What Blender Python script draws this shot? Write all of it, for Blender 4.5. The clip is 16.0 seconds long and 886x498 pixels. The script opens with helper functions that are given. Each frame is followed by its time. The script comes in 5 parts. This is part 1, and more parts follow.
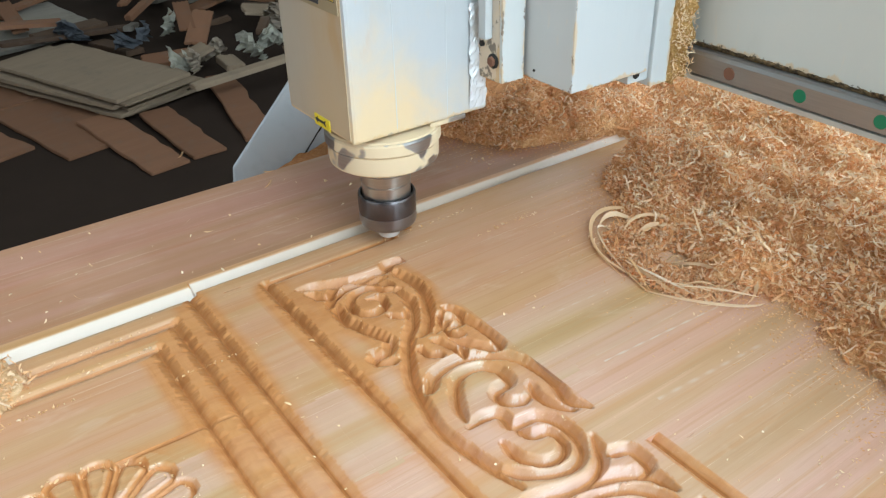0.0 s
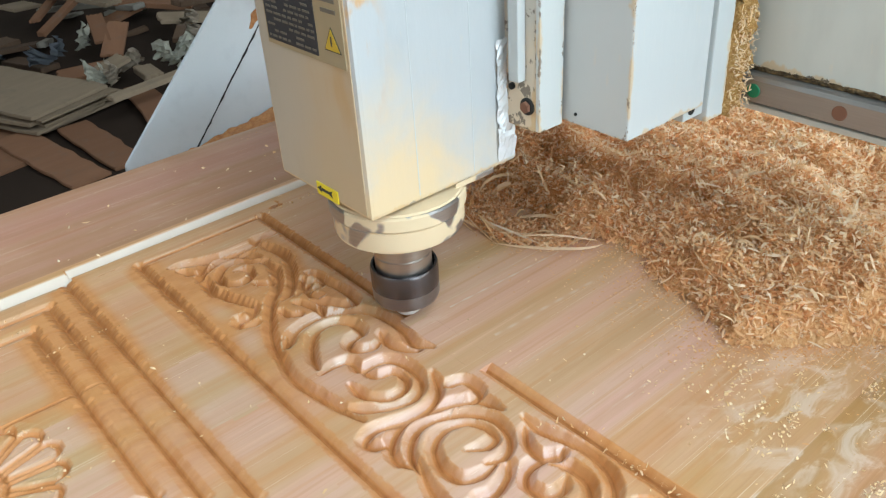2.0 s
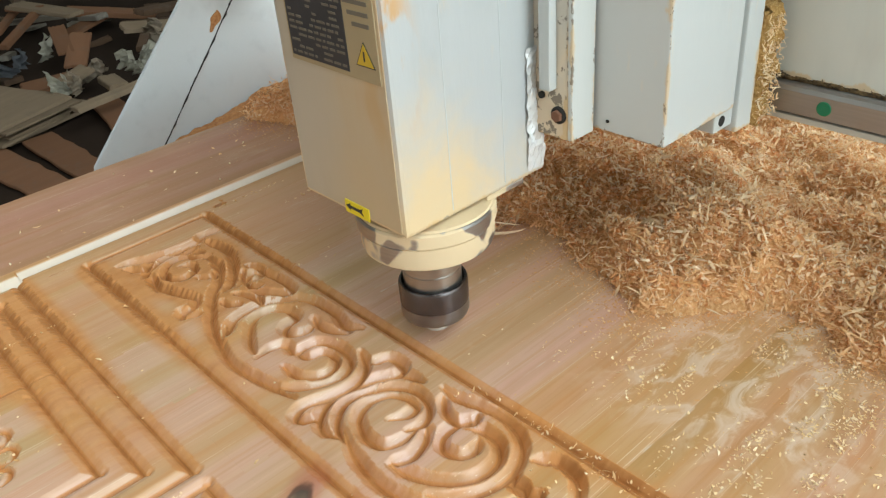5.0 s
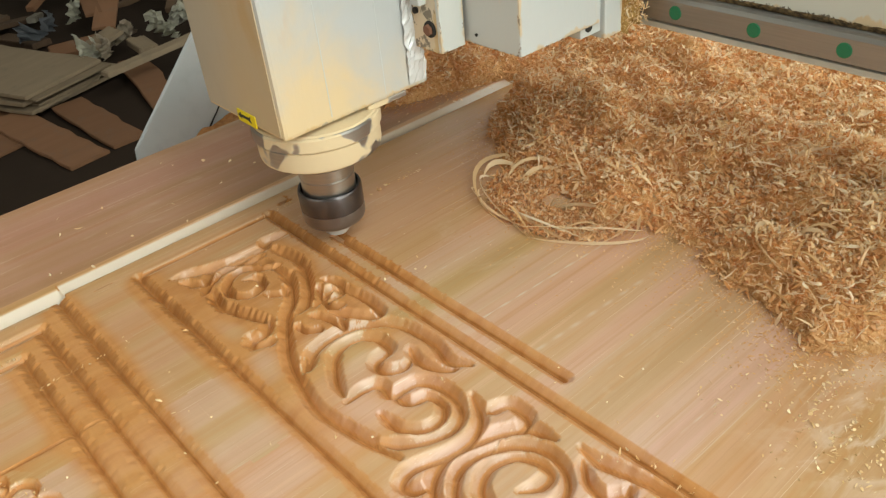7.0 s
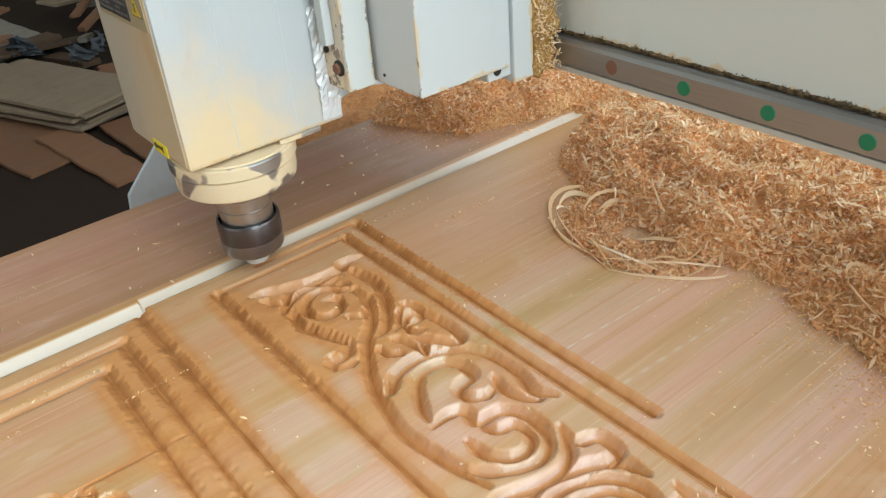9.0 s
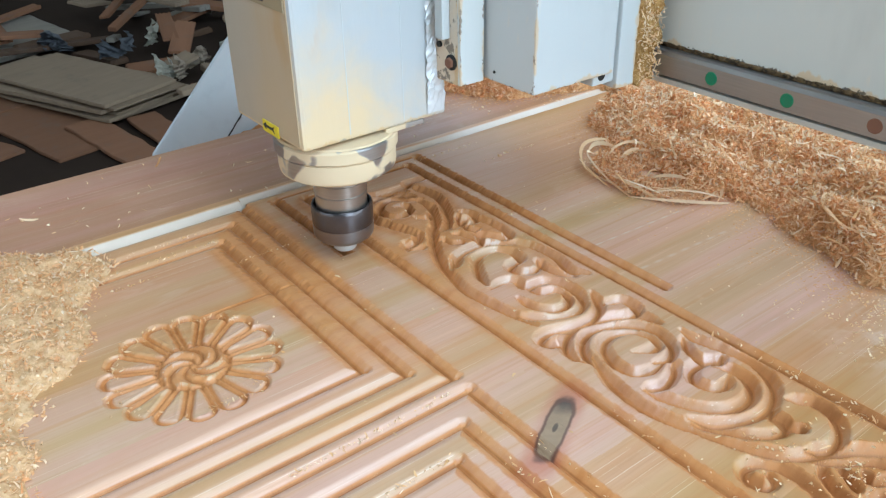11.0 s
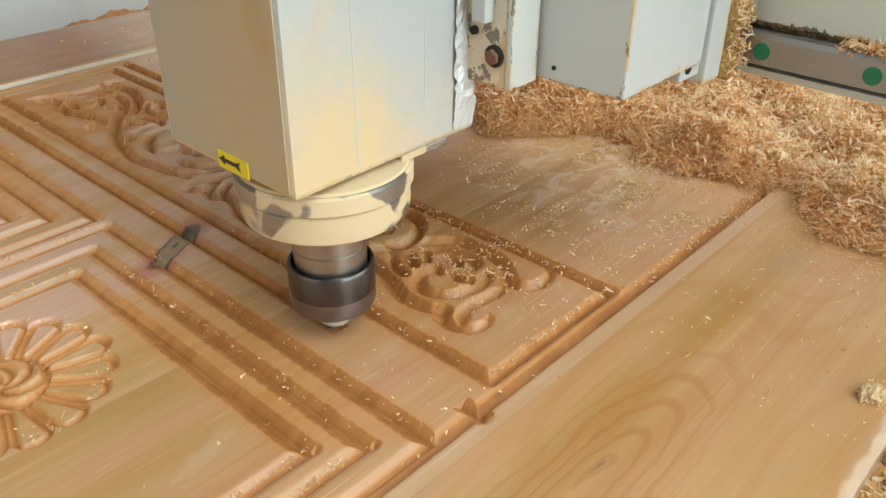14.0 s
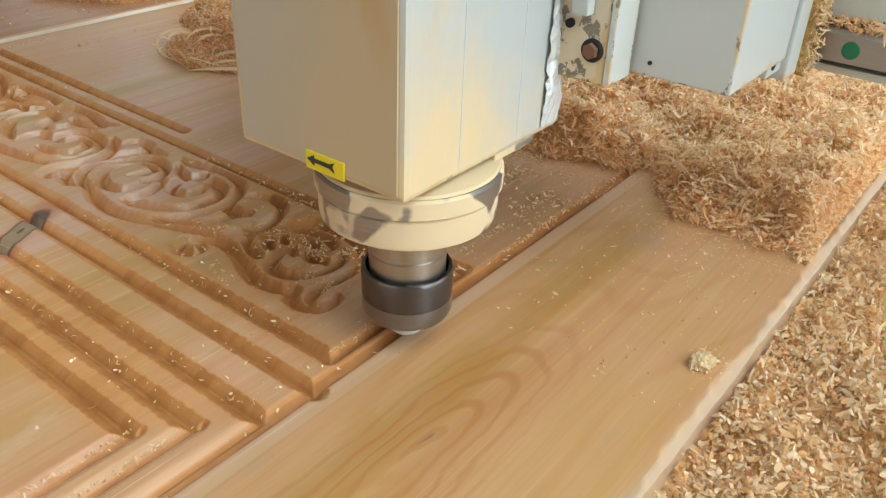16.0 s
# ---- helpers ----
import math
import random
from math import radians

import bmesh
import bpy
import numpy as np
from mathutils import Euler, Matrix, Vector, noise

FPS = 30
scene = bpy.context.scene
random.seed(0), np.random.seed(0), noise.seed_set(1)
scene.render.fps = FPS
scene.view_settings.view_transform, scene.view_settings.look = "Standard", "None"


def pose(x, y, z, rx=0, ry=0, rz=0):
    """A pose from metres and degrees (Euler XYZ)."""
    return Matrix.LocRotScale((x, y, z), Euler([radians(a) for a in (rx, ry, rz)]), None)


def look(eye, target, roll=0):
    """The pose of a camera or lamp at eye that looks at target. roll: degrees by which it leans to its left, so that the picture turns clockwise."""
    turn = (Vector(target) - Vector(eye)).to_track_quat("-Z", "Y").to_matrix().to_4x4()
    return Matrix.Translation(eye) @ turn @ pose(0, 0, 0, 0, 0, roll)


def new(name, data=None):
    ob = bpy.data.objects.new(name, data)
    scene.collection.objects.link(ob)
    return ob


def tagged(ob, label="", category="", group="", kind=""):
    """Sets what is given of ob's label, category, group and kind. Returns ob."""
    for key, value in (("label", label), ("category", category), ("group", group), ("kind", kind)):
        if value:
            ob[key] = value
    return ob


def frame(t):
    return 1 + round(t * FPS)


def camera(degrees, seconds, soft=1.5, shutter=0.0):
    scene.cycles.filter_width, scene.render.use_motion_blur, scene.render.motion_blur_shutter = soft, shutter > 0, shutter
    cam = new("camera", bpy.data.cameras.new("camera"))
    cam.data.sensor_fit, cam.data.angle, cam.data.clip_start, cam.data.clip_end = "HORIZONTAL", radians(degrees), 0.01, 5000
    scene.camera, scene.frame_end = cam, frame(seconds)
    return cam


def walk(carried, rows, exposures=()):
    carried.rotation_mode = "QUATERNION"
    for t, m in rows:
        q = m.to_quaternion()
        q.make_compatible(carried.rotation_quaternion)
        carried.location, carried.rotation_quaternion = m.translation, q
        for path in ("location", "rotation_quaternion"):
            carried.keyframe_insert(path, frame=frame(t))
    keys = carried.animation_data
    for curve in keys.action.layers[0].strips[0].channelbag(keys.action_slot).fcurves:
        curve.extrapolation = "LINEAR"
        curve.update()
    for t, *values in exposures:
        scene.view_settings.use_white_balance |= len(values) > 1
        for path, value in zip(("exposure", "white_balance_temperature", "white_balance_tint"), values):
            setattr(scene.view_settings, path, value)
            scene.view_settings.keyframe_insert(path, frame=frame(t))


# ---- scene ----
LENS = 56.53
cam = camera(LENS, 16.0, soft=1.3)
# seconds, eye in metres, yaw, pitch, roll in degrees
CAM_ROWS = [
    (0, 0.0045, -0.0003, 0.3543, -34.83, -31.23, -1.43),
    (0.5, 0.0075, -0.0111, 0.3577, -35.34, -31.02, -2.26),
    (1, 0.0163, -0.0360, 0.3547, -36.68, -31.55, -3.04),
    (1.5, 0.0217, -0.0633, 0.3592, -37.03, -31.29, -4.01),
    (2, 0.0294, -0.0869, 0.3521, -38.84, -31.55, -3.74),
    (2.5, 0.0297, -0.1125, 0.3457, -40.58, -32.18, -3.64),
    (3, 0.0334, -0.1331, 0.3428, -41.51, -33.09, -3.98),
    (3.5, 0.0287, -0.1444, 0.3480, -40.61, -31.65, -4.91),
    (6, 0.0452, -0.1378, 0.3637, -40.43, -31.67, -5.09),
    (6.5, 0.0548, -0.0779, 0.3545, -38.67, -33.24, -5.69),
    (7, 0.0622, -0.0211, 0.3433, -38.13, -34.35, -6.31),
    (7.5, 0.0547, 0.0132, 0.3488, -36.36, -33.45, -6.24),
    (8, 0.0579, 0.0166, 0.3396, -37.42, -33.26, -5.14),
    (8.5, 0.0546, 0.0147, 0.3459, -36.79, -32.83, -5.42),
    (11, -0.1097, -0.0917, 0.3300, -37.09, -29.82, -1.05),
    (11.5, -0.1068, -0.1160, 0.3250, -39.00, -30.11, -0.19),
    (12, -0.0957, -0.1483, 0.3218, -40.49, -30.59, -0.35),
    (12.5, -0.0871, -0.1872, 0.3108, -41.52, -31.16, -0.27),
    (13, -0.0779, -0.2202, 0.3047, -42.82, -30.67, 0.30),
    (13.5, -0.0769, -0.2514, 0.2943, -44.17, -30.15, 0.47),
    (14, -0.0689, -0.2887, 0.2813, -47.77, -30.90, 0.47),
    (14.5, -0.0680, -0.3203, 0.2772, -49.49, -30.05, 1.14),
    (15, -0.0701, -0.3335, 0.2691, -50.27, -31.14, 2.28),
    (15.5, -0.0602, -0.3346, 0.2672, -51.48, -30.33, 2.79),
    (16, -0.0392, -0.3302, 0.2712, -53.00, -30.86, 2.35),
]
walk(cam, [(t, pose(x, y, z, 90 + p, 0, yaw) @ pose(0, 0, 0, 0, 0, r)) for t, x, y, z, yaw, p, r in CAM_ROWS], exposures=[
    (0, 0.26, 5720, 7), (1, 0.26, 5670, 7), (2, 0.23, 5800, 7), (3, 0.09, 6150, 7), (3.5, 0.09, 6260, 7), (6, 0.04, 6630, 7),
    (7, 0.01, 7150, 7), (7.5, 0.00, 7050, 7), (8, 0.15, 6370, 7), (8.5, 0.17, 6220, 7), (11, 0.23, 5350, 7), (11.5, 0.22, 5440, 7),
    (12, 0.09, 5620, 7), (12.5, 0.04, 5880, 7), (13, 0.03, 5980, 7), (13.5, -0.01, 6220, 7), (14, 0.01, 6630, 7), (15, 0.02, 6760, 7), (16, 0.02, 6430, 7)])

# ---- light ----
world = bpy.data.worlds.new("sky_world")
scene.world = world
world.use_nodes = True
wn = world.node_tree
sky = wn.nodes.new("ShaderNodeTexSky")
sky.sky_type, sky.sun_disc = "NISHITA", False
sky.sun_elevation, sky.sun_rotation = radians(38), radians(150)
wn.links.new(sky.outputs[0], wn.nodes["Background"].inputs[0])
wn.nodes["Background"].inputs[1].default_value = 0.10


def area_light(name, eye, target, w, h, power, colour):
    """An area lamp: daylight at the gate, added fill from overhead and the west."""
    data = bpy.data.lights.new(name, "AREA")
    data.shape, data.size, data.size_y, data.energy, data.color = "RECTANGLE", w, h, power, colour
    ob = new(name, data)
    ob.matrix_world = look(eye, target)
    return ob


area_light("gate_daylight", (1.6, -3.38, 1.15), (1.5, 0, 0.9), 4.8, 3.2, 205, (0.89, 0.985, 0.99))
# two overhead lamps added as fill, for skylights that are not known
area_light("overhead_fill", (-0.3, -2.1, 2.97), (-0.2, -1.6, 0), 2.6, 2.2, 108, (0.90, 0.985, 0.99))
area_light("rear_fill", (2.1, 0.1, 2.97), (2.0, 0.1, 0), 2.6, 2.2, 66, (0.90, 0.985, 0.99))
# weak warm lamp added from the west to lift the left-hand faces
area_light("west_fill", (-4.13, 0.5, 0.85), (0, 0.5, 0.7), 4.0, 3.0, 34, (1.0, 0.93, 0.80))
scene.view_settings.exposure = 0.0

# ---- materials ----


class Nodes:
    """A short hand for node trees."""

    def __init__(self, name):
        self.m = bpy.data.materials.new(name)
        self.m.use_nodes = True
        self.t = self.m.node_tree
        self.bsdf = self.t.nodes["Principled BSDF"]

    def add(self, kind, **ins):
        n = self.t.nodes.new("ShaderNode" + kind)
        for k, v in ins.items():
            self.put(n.inputs[k.replace("_", " ")], v)
        return n

    def put(self, socket, v):
        if hasattr(v, "is_output"):
            self.t.links.new(v, socket)
        else:
            socket.default_value = v

    def math(self, op, a, b=0.0, c=0.0, clamp=False):
        n = self.t.nodes.new("ShaderNodeMath")
        n.operation, n.use_clamp = op, clamp
        for s, v in zip(n.inputs, (a, b, c)):
            self.put(s, v)
        return n.outputs[0]

    def mix(self, f, a, b, how="MIX"):
        n = self.t.nodes.new("ShaderNodeMix")
        n.data_type, n.blend_type = "RGBA", how
        self.put(n.inputs[0], f)
        for s, v in ((n.inputs[6], a), (n.inputs[7], b)):
            self.put(s, v if hasattr(v, "is_output") else (*v[:3], 1.0))
        return n.outputs[2]

    def ramp(self, f, *stops):
        n = self.t.nodes.new("ShaderNodeValToRGB")
        self.put(n.inputs[0], f)
        e = n.color_ramp.elements
        while len(e) < len(stops):
            e.new(0.5)
        for el, (p, c) in zip(e, stops):
            el.position, el.color = p, (*c, 1.0) if len(c) == 3 else c
        return n.outputs[0]

    def step(self, f, lo, hi):
        n = self.t.nodes.new("ShaderNodeMapRange")
        n.interpolation_type = "SMOOTHSTEP"
        for k, v in (("Value", f), ("From Min", lo), ("From Max", hi)):
            self.put(n.inputs[k], v)
        return n.outputs[0]

    def scaled(self, v, sx, sy, sz, off=None):
        n = self.t.nodes.new("ShaderNodeVectorMath")
        n.operation = "MULTIPLY"
        self.put(n.inputs[0], v)
        n.inputs[1].default_value = (sx, sy, sz)
        if off is None:
            return n.outputs[0]
        a = self.t.nodes.new("ShaderNodeVectorMath")
        a.operation = "ADD"
        self.put(a.inputs[0], n.outputs[0])
        self.put(a.inputs[1], off)
        return a.outputs[0]

    def noise(self, v, scale, detail=4.0, rough=0.55, distort=0.0):
        n = self.add("TexNoise", Vector=v, Scale=scale, Detail=detail, Roughness=rough, Distortion=distort)
        return n.outputs[0]

    def place(self):
        return self.t.nodes.new("ShaderNodeNewGeometry").outputs["Position"]

    def local(self):
        return self.t.nodes.new("ShaderNodeTexCoord").outputs["Object"]

    def split(self, v):
        n = self.add("SeparateXYZ", Vector=v)
        return n.outputs

    def random(self):
        return self.t.nodes.new("ShaderNodeObjectInfo").outputs["Random"]

    def island(self):
        return self.t.nodes.new("ShaderNodeNewGeometry").outputs["Random Per Island"]

    def bump(self, h, strength, dist):
        n = self.add("Bump", Height=h, Strength=strength, Distance=dist)
        self.t.links.new(n.outputs[0], self.bsdf.inputs["Normal"])

    def done(self, colour, rough=0.5, metal=0.0, spec=0.5, **more):
        for k, v in {"Base Color": colour, "Roughness": rough, "Metallic": metal, "Specular IOR Level": spec, **more}.items():
            if k == "Base Color" and not hasattr(v, "is_output"):
                v = (*v[:3], 1.0)
            self.put(self.bsdf.inputs[k], v)
        return self.m


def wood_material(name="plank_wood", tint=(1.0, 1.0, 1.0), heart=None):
    """Planed plank wood, grain along x; freshly routed, with groove shade in the colour, where 'cut' rises; one dark
    knot.
    """
    n = Nodes(name)
    p = n.place()
    own = n.add("Attribute")
    own.attribute_name = "board"
    r = own.outputs["Fac"]
    shift = n.add("CombineXYZ", X=n.math("MULTIPLY", r, 13.0), Y=n.math("MULTIPLY", r, 7.0), Z=0.0).outputs[0]
    broad = n.noise(n.scaled(p, 0.8, 24, 24, shift), 1.0, 3, 0.5, 0.15)
    mid = n.noise(n.scaled(p, 2.6, 95, 95, shift), 1.0, 4, 0.62, 0.1)
    fine = n.noise(n.scaled(p, 16, 600, 600, shift), 1.0, 3, 0.6)
    figure = n.noise(n.scaled(p, 3.2, 11, 11, shift), 1.0, 1.0, 0.4, 0.3)
    rings = n.math("SINE", n.math("MULTIPLY", figure, 68.0))
    base = n.ramp(broad, (0.25, (0.43, 0.295, 0.135)), (0.40, (0.53, 0.368, 0.20)), (0.50, (0.585, 0.415, 0.285)), (0.60, (0.59, 0.392, 0.285)), (0.75, (0.485, 0.315, 0.165)))
    base = n.mix(n.math("MULTIPLY", n.step(mid, 0.50, 0.72), 0.55), base, (0.52, 0.275, 0.085))
    base = n.mix(n.math("MULTIPLY", n.step(mid, 0.44, 0.27), 0.50), base, (0.70, 0.52, 0.365))
    streak = n.noise(n.scaled(p, 1.7, 210, 210, shift), 1.0, 3, 0.6)
    base = n.mix(n.math("MULTIPLY", n.step(streak, 0.56, 0.68), 0.30), base, (0.46, 0.26, 0.09))
    base = n.mix(n.math("MULTIPLY", n.step(rings, 0.35, 1.0), 0.22 if heart else 0.07), base, (0.47, 0.255, 0.09))
    base = n.mix(n.math("MULTIPLY", n.step(fine, 0.50, 0.72), 0.20), base, (0.40, 0.22, 0.09))
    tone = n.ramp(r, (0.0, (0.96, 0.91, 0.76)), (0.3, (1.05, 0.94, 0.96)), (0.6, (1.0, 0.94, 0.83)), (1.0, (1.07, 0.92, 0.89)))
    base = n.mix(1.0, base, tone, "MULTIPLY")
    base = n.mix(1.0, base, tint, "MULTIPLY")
    blotch = n.noise(p, 9.0, 3, 0.5)
    base = n.mix(n.math("MULTIPLY", n.step(blotch, 0.48, 0.72), 0.28), base, (0.62, 0.36, 0.235))
    if heart:
        # flame figure round a pin knot
        hx, hy, hz = n.split(p)
        warp = n.math("MULTIPLY", n.math("SUBTRACT", n.noise(n.scaled(p, 14, 30, 30), 1.0, 3, 0.55), 0.5), 0.022)
        ex, ey = n.math("MULTIPLY", n.math("SUBTRACT", hx, heart[0]), 0.27), n.math("ADD", n.math("SUBTRACT", hy, heart[1]), warp)
        ex = n.math("MULTIPLY", ex, n.math("ADD", 1.0, n.math("MULTIPLY", n.math("LESS_THAN", ex, 0.0), -0.55)))
        away = n.math("SQRT", n.math("ADD", n.math("MULTIPLY", ex, ex), n.math("MULTIPLY", ey, ey)))
        wave = n.math("ADD", n.math("MULTIPLY", away, 880.0), n.math("MULTIPLY", n.noise(n.scaled(p, 9, 18, 18), 1.0, 2, 0.5), 12.0))
        band = n.noise(n.scaled(p, 6, 20, 20), 1.0, 2, 0.5)
        flame = n.math("MULTIPLY", n.step(n.math("SINE", wave), 0.25, 1.0), n.math("SUBTRACT", 1.0, n.step(away, 0.016, 0.042)))
        base = n.mix(n.math("MULTIPLY", n.math("SUBTRACT", 1.0, n.step(away, 0.006, 0.034)), n.math("MULTIPLY", band, 0.85)), base, (0.42, 0.20, 0.055))
        base = n.mix(n.math("MULTIPLY", flame, n.math("MULTIPLY", band, 1.1)), base, (0.40, 0.155, 0.045))
        base = n.mix(n.math("MULTIPLY", n.math("SUBTRACT", 1.0, n.step(away, 0.0004, 0.0014)), 0.6), base, (0.14, 0.07, 0.03))
        # worn pale arris
        worn = n.math("ADD", hy, n.math("MULTIPLY", n.math("SUBTRACT", n.noise(n.scaled(p, 30, 60, 60), 1.0, 3), 0.5), 0.010))
        base = n.mix(n.math("MULTIPLY", n.math("SUBTRACT", 1.0, n.step(worn, -0.2488, -0.2415)), 0.60), base, (0.47, 0.40, 0.31))
        grey = n.noise(n.scaled(p, 9, 24, 24), 1.0, 3, 0.55)
        base = n.mix(n.math("MULTIPLY", n.step(grey, 0.60, 0.78), 0.45), base, (0.36, 0.28, 0.20))
    # pale scratches along the grain
    hair = n.noise(n.scaled(p, 5.5, 900, 900, shift), 1.0, 1.5, 0.5)
    base = n.mix(n.math("MULTIPLY", n.step(hair, 0.66, 0.72), 0.12 if heart else 0.50), base, (0.80, 0.66, 0.48))
    smear = n.math("MULTIPLY", n.step(n.noise(n.scaled(p, 11, 30, 30, shift), 1.0, 4, 0.65, 0.6), 0.58, 0.72), 0.0 if heart else 0.16)
    base = n.mix(smear, base, (0.78, 0.66, 0.52))
    if not heart:
        # dust wiped into pale sweeps beside the drift
        px, py, pz = n.split(p)
        swirl = n.noise(n.scaled(p, 26, 48, 20), 1.0, 4, 0.6, 1.6)
        patch = n.math("MULTIPLY", n.math("SUBTRACT", 1.0, n.step(n.math("ABSOLUTE", n.math("SUBTRACT", py, 0.03)), 0.03, 0.12)), n.step(px, 0.33, 0.40))
        base = n.mix(n.math("MULTIPLY", n.math("MULTIPLY", n.step(swirl, 0.46, 0.66), patch), 0.55), base, (0.78, 0.65, 0.52))
    # fresh cuts: rougher, more saturated end grain, its orange also standing for bounced light
    cut = n.add("Attribute")
    cut.attribute_name = "cut"
    fleck = n.noise(n.scaled(p, 420, 60, 60), 1.0, 3, 0.7)
    scorch = n.noise(n.scaled(p, 26, 85, 20), 1.0, 3, 0.6)
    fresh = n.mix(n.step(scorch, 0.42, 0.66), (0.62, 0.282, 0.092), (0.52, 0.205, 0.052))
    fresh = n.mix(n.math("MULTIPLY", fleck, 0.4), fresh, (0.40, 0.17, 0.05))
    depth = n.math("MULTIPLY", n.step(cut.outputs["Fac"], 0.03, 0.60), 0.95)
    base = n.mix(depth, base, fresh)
    # darkest brown at groove bottoms, shade put into the colour
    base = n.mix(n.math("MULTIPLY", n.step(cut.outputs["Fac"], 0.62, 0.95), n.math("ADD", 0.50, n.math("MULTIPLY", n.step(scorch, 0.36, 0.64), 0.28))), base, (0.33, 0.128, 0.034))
    # negative cut: pale scratches, and painted light on slopes, strips and seams
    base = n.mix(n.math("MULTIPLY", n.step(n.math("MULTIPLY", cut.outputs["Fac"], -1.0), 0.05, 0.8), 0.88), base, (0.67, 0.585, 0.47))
    # the knot, a long slanting ellipse
    x, y, z = n.split(p)
    dx, dy = n.math("SUBTRACT", x, 0.1605), n.math("SUBTRACT", y, 0.1605)
    u = n.math("DIVIDE", n.math("ADD", n.math("MULTIPLY", dx, 0.875), n.math("MULTIPLY", dy, 0.484)), 0.0285)
    v = n.math("DIVIDE", n.math("SUBTRACT", n.math("MULTIPLY", dy, 0.875), n.math("MULTIPLY", dx, 0.484)), 0.0074)
    wob = n.math("MULTIPLY", n.math("SUBTRACT", n.noise(p, 70, 3), 0.5), 0.42)
    round_off = n.math("POWER", n.math("ADD", n.math("POWER", n.math("ABSOLUTE", u), 2.8), n.math("POWER", n.math("ABSOLUTE", v), 2.8)), 0.357)
    q = n.math("ADD", round_off, wob)
    ends = n.step(n.math("ABSOLUTE", u), 0.2, 1.3)
    redden = n.math("MULTIPLY", n.math("SUBTRACT", 1.0, n.step(q, 0.9, 2.1)), n.math("ADD", 0.35, n.math("MULTIPLY", ends, 0.40)))
    base = n.mix(redden, base, (0.40, 0.115, 0.06))
    rim = n.math("SUBTRACT", n.step(q, 0.74, 0.90), n.step(q, 0.93, 1.14))
    inside = n.mix(n.noise(n.scaled(p, 160, 160, 160), 1.0, 3), (0.25, 0.165, 0.095), (0.40, 0.275, 0.165))
    inside = n.mix(n.math("MULTIPLY", n.step(n.noise(n.scaled(p, 90, 90, 90), 1.0, 3), 0.55, 0.70), 0.5), inside, (0.22, 0.16, 0.10))
    slit = n.math("SQRT", n.math("ADD", n.math("POWER", n.math("DIVIDE", u, 0.17), 2.0), n.math("POWER", n.math("DIVIDE", v, 0.22), 2.0)))
    inside = n.mix(n.math("MULTIPLY", n.math("SUBTRACT", 1.0, n.step(slit, 0.6, 1.1)), 0.85), inside, (0.06, 0.04, 0.03))
    inside = n.mix(n.math("MULTIPLY", n.step(n.math("ADD", u, wob), 0.35, 0.85), 0.85), inside, (0.045, 0.036, 0.034))
    base = n.mix(n.math("SUBTRACT", 1.0, n.step(q, 0.80, 0.95)), base, inside)
    base = n.mix(n.math("MULTIPLY", rim, 0.85), base, (0.085, 0.040, 0.028))
    relief = n.math("ADD", n.math("MULTIPLY", fine, 0.4), n.math("MULTIPLY", n.math("MULTIPLY", fleck, depth), 1.1))
    n.bump(relief, 0.5, 0.0008)
    rough = n.math("SUBTRACT", n.math("ADD", 0.27, n.math("MULTIPLY", mid, 0.14)), n.math("MULTIPLY", depth, -0.14))
    return n.done(base, rough, spec=n.math("SUBTRACT", 0.85, n.math("MULTIPLY", depth, 0.5)))


